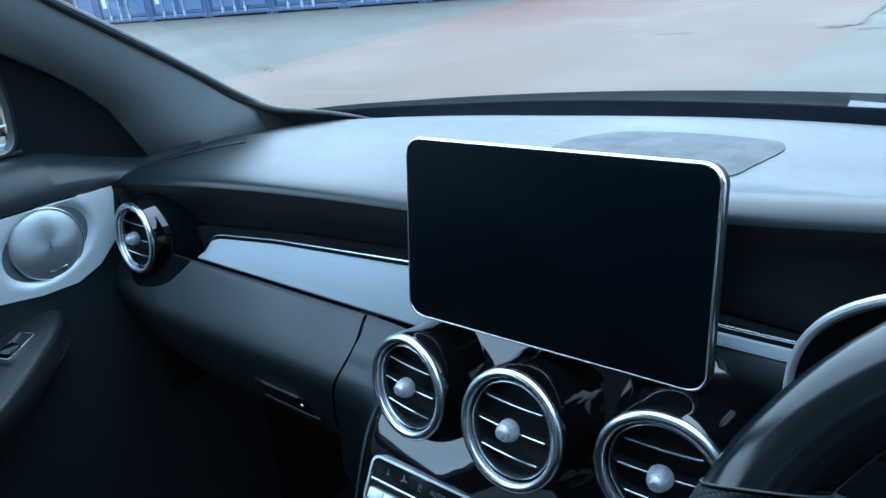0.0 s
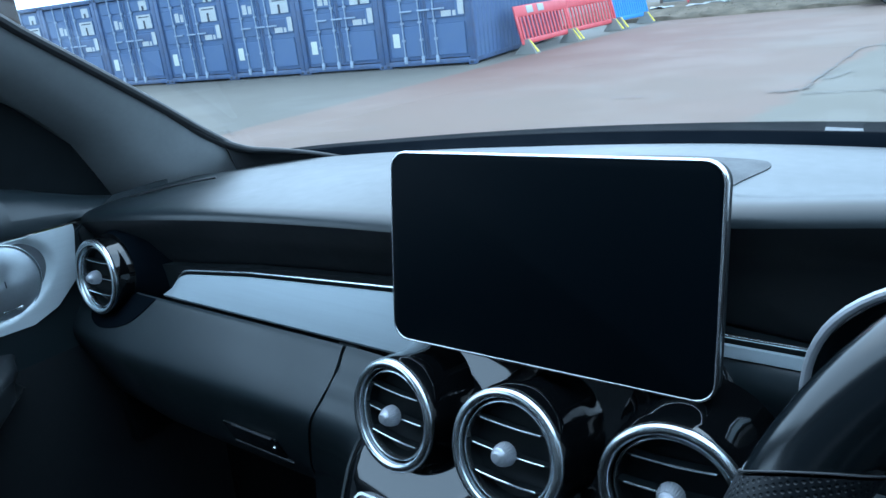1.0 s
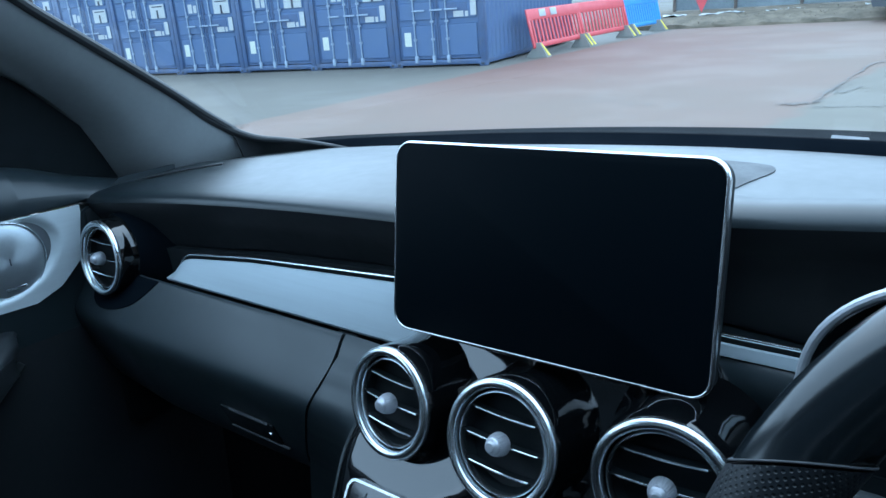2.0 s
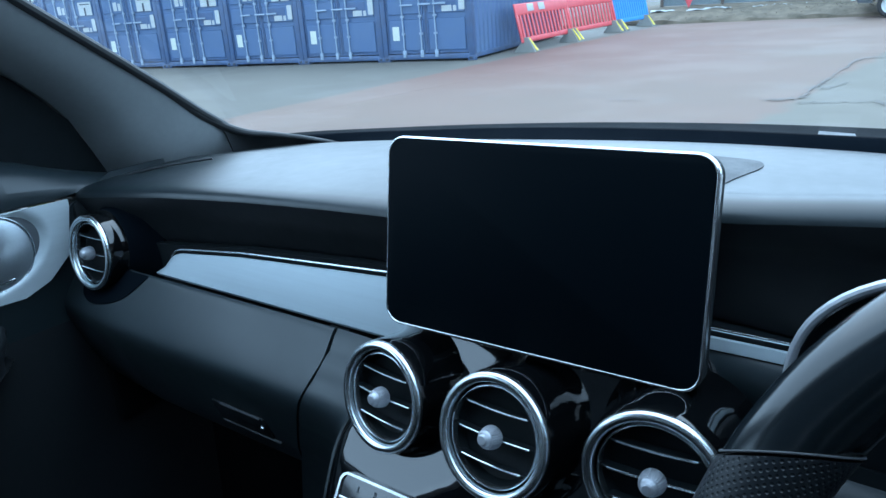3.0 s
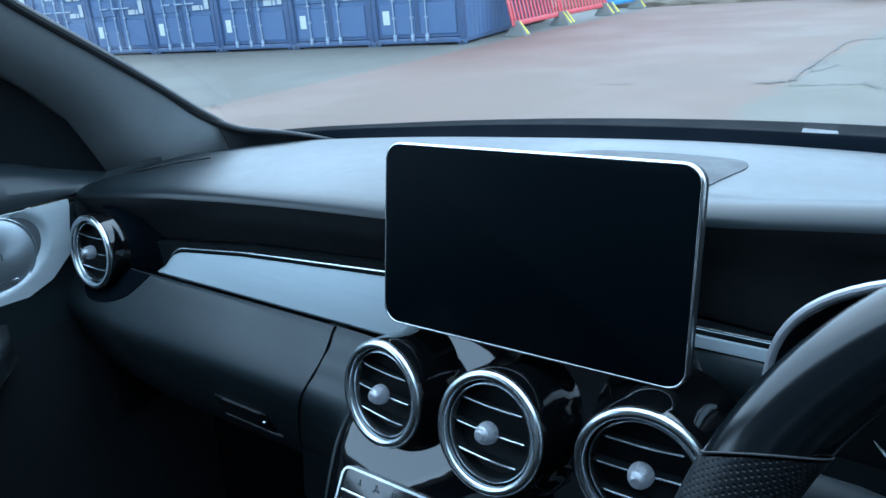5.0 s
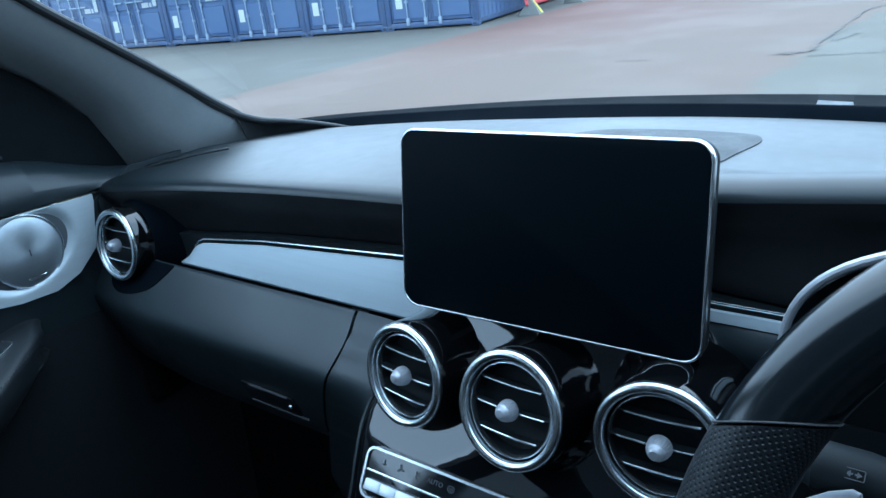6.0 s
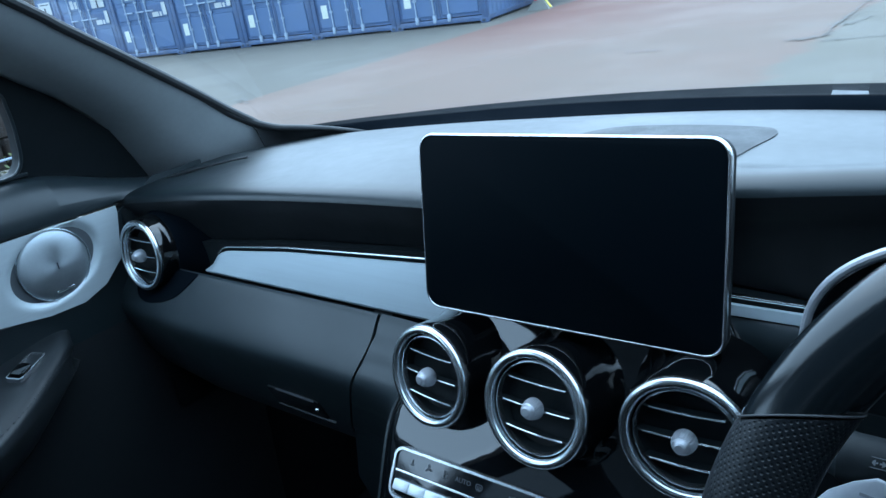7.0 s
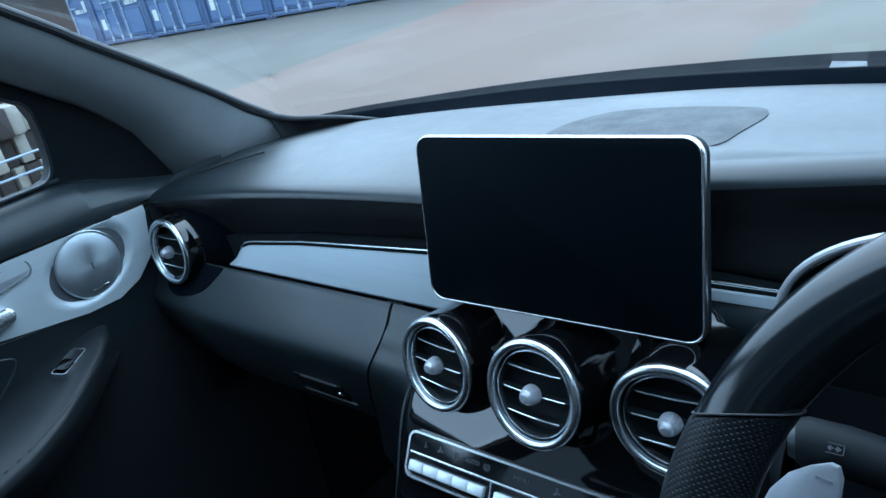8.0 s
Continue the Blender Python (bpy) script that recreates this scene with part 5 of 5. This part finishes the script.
def barrier(name_colour, mat, length, m, plates):
    b = thing("plastic_barrier", (0, 0, 0), name_colour + " slotted plastic site barrier leaning back", "barrier", "site barriers")
    L, H = length, 1.02
    part("panel_frame", join(box((0.0, -0.022, 0.22), (L, 0.022, 0.35), 0.03, 3), box((0.0, -0.022, 0.88), (L, 0.022, H + 0.14), 0.03, 3), box((0.0, -0.02, 0.32), (0.11, 0.02, 0.94), 0.01), box((L - 0.11, -0.02, 0.3), (L, 0.02, 0.94), 0.01)), mat, b)
    n = 14
    bar = mesh_of("slat", box((-0.042, -0.022, 0.33), (0.042, 0.022, 0.90), 0.012, 1), mat)
    for i in range(n):
        shared("slat", bar, b, Matrix.Translation((0.11 + (L - 0.22) * (i + 0.5) / n, 0, 0)))
    if plates:
        for x in (0.62, 1.22):
            part("reflector", box((x, -0.032, 0.95), (x + 0.34, -0.0225, 1.13), 0.004), STICKER, b, "white reflective plate")
    up = Matrix.Rotation(radians(LEAN_B), 4, "X")
    for x in (0.16, L - 0.30):
        f = part("foot", loft([[up @ Vector((x + sx * a, sy * bb, h)) for sx, sy in ((-1, -1), (1, -1), (1, 1), (-1, 1))] for a, bb, h in ((0.13, 0.28, 0.0), (0.12, 0.26, 0.05), (0.045, 0.05, 0.34))], closed=True, caps=True), FOOT, b, "grey rubber foot")
        part("foot_stripe", loft([[up @ Vector((x + d, -0.285, 0.04)) for d in (-0.03, 0.06)], [up @ Vector((x + d, -0.072, 0.33)) for d in (-0.015, 0.025)]], thick=0.01), YELLOW, f, "yellow stripe")
    b.matrix_basis = m
    return b


for word, mat, length, x, y, rz, plates in (("red", RED, 2.95, -9.83, 16.0, 93.5, True), ("red", RED, 3.0, -10.02, 18.75, 90.5, False), ("blue", BLUE_BARRIER, 2.2, -10.12, 21.8, 86.5, False)):
    barrier(word, mat, length, Matrix.Translation((x, y, GZ)) @ Matrix.Rotation(radians(rz), 4, "Z") @ Matrix.Rotation(radians(-LEAN_B), 4, "X"), plates)

# ---- verge, hoarding and a parked van at the far edge ----
def verge_line(s):
    return Vector((-13.0 + 40.0 * s, 23.7 + 4.2 * s, GZ))


rows = []
for i in range(161):
    p = verge_line(i / 160)
    row = []
    for k, (off, h) in enumerate(((0, 0.0), (0.06, 0.09), (0.35, 0.15), (0.9, 0.27), (1.6, 0.34), (2.6, 0.38), (4.0, 0.36), (6.0, 0.35))):
        q = p + Vector((-0.104, 0.995, 0)) * (off + 0.10 * noise.noise((i * 0.6, k, 1.0)))
        row.append((q.x, q.y, q.z + h + (0.09 * noise.noise((i * 0.45, k * 1.3, 4.0)) if k else 0)))
    rows.append(row)
alone("verge", loft(rows), VERGE, "muddy verge with thin dead grass", "verge", "structure")
bm = bmesh.new()
rnd = random.Random(5)
for i in range(1500):
    p = verge_line(rnd.uniform(0.02, 0.75)) + Vector((-0.104, 0.995, 0)) * rnd.uniform(0.05, 2.6)
    h = rnd.uniform(0.02, 0.07)
    z = GZ + lerp_table([(0, 0.02), (0.9, 0.24), (2.6, 0.36)], (p.y - 23.7) * 0.8)
    a = rnd.uniform(0, 6.28)
    dx, dy = 0.012 * math.cos(a), 0.012 * math.sin(a)
    bx, by = rnd.uniform(-0.10, 0.10), rnd.uniform(-0.10, 0.10)
    bm.faces.new([bm.verts.new(v) for v in ((p.x - dx, p.y - dy, z), (p.x + dx, p.y + dy, z), (p.x + bx, p.y + by, z + h))])
alone("dead_grass", bm, VERGE, "dry grass tufts on the verge", "grass", "stuff")

hoarding = thing("hoarding", (-6, 28.5, GZ), "pale grey sheet hoarding on posts", "fence")
for i in range(14):
    p = verge_line(0.06 + i * 0.052) + Vector((-0.104, 0.995, 0)) * 3.4
    hm = Matrix.Translation((p.x, p.y, GZ + 0.34)) @ Matrix.Rotation(radians(6), 4, "Z")
    part("sheet", box((0.03, 0.0, 0.06), (2.02, 0.03, 2.1), 0.006, 1, hm), HOARDING, hoarding)
    part("post", box((-0.05, -0.06, 0.0), (0.05, 0.06, 2.15), 0.01, 1, hm), BROWN, hoarding)
sign = thing("warning_sign", (-9.1, 26.2, GZ + 0.3), "red and white warning sign on a stake", "sign")
sm = facing((-9.6, 26.3, GZ + 0.80), (0.35, -1, 0))
part("plate", slab([(-0.42, 0.5), (0.42, 0.5), (0.0, -0.45)], 0, 0.012, sm), RED, sign, "red plate")
part("stake", tube([(-9.6, 26.32, GZ + 0.2), (-9.6, 26.32, GZ + 1.5)], 0.03, 8), BROWN, sign)
for i, (x, y, a, w, l) in enumerate(((-10.1, 25.6, 0.2, 0.5, 1.0), (-9.0, 25.7, 0.5, 0.35, 0.9), (-8.5, 25.9, 0.1, 0.4, 0.8), (-7.2, 26.0, 0.6, 0.3, 0.5), (-6.8, 26.1, 1.1, 0.25, 0.4), (-6.2, 26.2, 0.3, 0.25, 0.7), (-4.4, 26.6, 0.3, 0.3, 0.6))):
    n1 = 7
    rows = []
    for u in range(n1):
        rows.append([(l * (u / (n1 - 1) - 0.5), w * (v / 4 - 0.5), 0.05 + 0.10 * abs(noise.noise((u * 0.8, v * 0.8, i * 3.1)))) for v in range(5)])
    bmx = loft(rows, thick=0.012)
    bmx.transform(Matrix.Translation((x, y, GZ + 0.27)) @ Matrix.Rotation(a, 4, "Z"))
    alone("plastic_scrap", bmx, STICKER, "crumpled white plastic sheet lying on the verge", "litter", group="litter on the verge")

van = thing("parked_van", (-1.6, 24.6, GZ), "dark parked van with grey steel wheels", "van")
VM = Matrix.Translation((-3.2, 23.8, GZ)) @ Matrix.Rotation(radians(4), 4, "Z")
body = []
outline = [(-0.85, 0.55), (-0.80, 0.42), (-0.46, 0.40)] + [(0.46 * -math.cos(a), 0.36 + 0.46 * math.sin(a)) for a in [math.pi * i / 12 for i in range(1, 12)]] + [(0.46, 0.40), (2.54, 0.40)] + \
          [(3.0 - 0.46 * math.cos(a), 0.36 + 0.46 * math.sin(a)) for a in [math.pi * i / 12 for i in range(1, 12)]] + [(3.46, 0.40), (3.95, 0.45), (4.0, 1.0), (3.9, 1.9), (3.6, 2.0), (0.7, 2.0), (-0.05, 1.25), (-0.75, 1.05)]
part("body", slab(outline, 0.0, 1.75, VM @ Matrix.Translation((0, 1.75, 0)) @ Matrix.Rotation(radians(90), 4, "X"), 0.0), VAN, van, "dark painted van body")
for x in (0.0, 3.0):
    wm = VM @ facing((x, 0.10, 0.35), (0, -1, 0))
    w = part("wheel", lathe([(0.20, 0.07), (0.235, 0.11), (0.30, 0.115), (0.34, 0.09), (0.35, 0.0), (0.34, -0.09), (0.25, -0.11)], 48, wm), TYRE, van, "black tyre")
    part("wheel_disc", lathe([(0.0, 0.075), (0.06, 0.075), (0.065, 0.050), (0.10, 0.045), (0.14, 0.065), (0.18, 0.060), (0.20, 0.085), (0.235, 0.108), (0.24, 0.10)], 48, wm), WHEEL, w, "grey steel wheel")

# ---- beside the car: a low railing with stacked blocks and a shrub behind it ----
rail = thing("low_railing", (-5.45, 2.0, GZ), "low pale metal railing on dark posts", "railing")
for z in (0.33, 0.455):
    part("rail", tube([(-5.45, -1.5, z), (-5.42, 2.3, z)], 0.009, 8), GALV, rail)
for i in range(5):
    y = -1.42 + i * 0.9
    part("post", box((-5.47, y - 0.02, GZ), (-5.41, y + 0.02, 0.50), 0.004, 1), BROWN, rail)
rnd = random.Random(12)
for i in range(60):
    col, tier = i % 12, i // 12
    y = 1.15 + col * 0.118 + rnd.uniform(-0.02, 0.02)
    pale = rnd.random() < 0.4
    bmx = box((-0.15, -0.045 if pale else -0.055, 0), (0.15, 0.045 if pale else 0.055, 0.215), 0.012, 2, Matrix.Translation((-6.0 + rnd.uniform(-0.08, 0.08), y, GZ + 0.225 * tier)) @ Matrix.Rotation(rnd.uniform(-0.15, 0.15), 4, "Z"))
    if pale:
        alone("stacked_block", bmx, WRAP, "pale wrapped block in an uneven stack", "block", group="stack beside the railing")
    else:
        alone("stacked_block", bmx, DARK_BOARD, "dark brown block in an uneven stack", "block", group="stack beside the railing")


def shrub(x, y, h, seed):
    s = thing("shrub", (x, y, GZ), "loose green and yellow shrub", "shrub", "shrubs")
    r = random.Random(seed)
    stems = []
    tips = []
    for i in range(9):
        a = r.uniform(0, 6.28)
        q = Vector((x + 0.35 * h * math.cos(a), y + 0.35 * h * math.sin(a), GZ + h * r.uniform(0.6, 1.0)))
        stems.append(tube([(x, y, GZ), (x + (q.x - x) * 0.4, y + (q.y - y) * 0.4, GZ + (q.z - GZ) * 0.55), q], [0.015, 0.010, 0.004], 6))
        tips.append(q)
    part("stems", join(*stems), BROWN, s)
    bm = bmesh.new()
    for i in range(1100):
        q = r.choice(tips)
        c = Vector((x, y, GZ + 0.15)).lerp(q, r.uniform(0.35, 1.05)) + Vector((r.gauss(0, 0.10), r.gauss(0, 0.10), r.gauss(0, 0.10)))
        d = Vector((r.gauss(0, 1), r.gauss(0, 1), r.gauss(0, 1))).normalized() * r.uniform(0.015, 0.03)
        e = d.orthogonal().normalized() * 0.010
        bm.faces.new([bm.verts.new(c + v) for v in (-d, e, d, -e)])
    part("crown", bm, LEAF, s)


for x, y, h, sd in ((-5.62, 2.12, 0.72, 1), (-5.75, 2.45, 0.8, 2)):
    shrub(x, y, h, sd)


# ---- plain walls added on both sides of the car to block sky light ----
def blocking_wall(name, lo, hi, label):
    w = alone(name, box(lo, hi, 0.02, 1), DARK_BOARD, label, "wall", "structure")
    return w


blocking_wall("blocker_west", (-7.6, -2.9, GZ - 0.02), (-7.0, 3.0, GZ + 2.1), "dark wall added to block low sky light")
blocking_wall("blocker_south_west", (-7.8, -30.0, GZ - 0.02), (-6.8, -2.9, GZ + 2.6), "tall dark wall added to block low sky light")
blocking_wall("blocker_east", (3.2, -30.0, GZ - 0.02), (3.8, 3.0, GZ + 3.6), "tall dark wall added to shade the driver side")
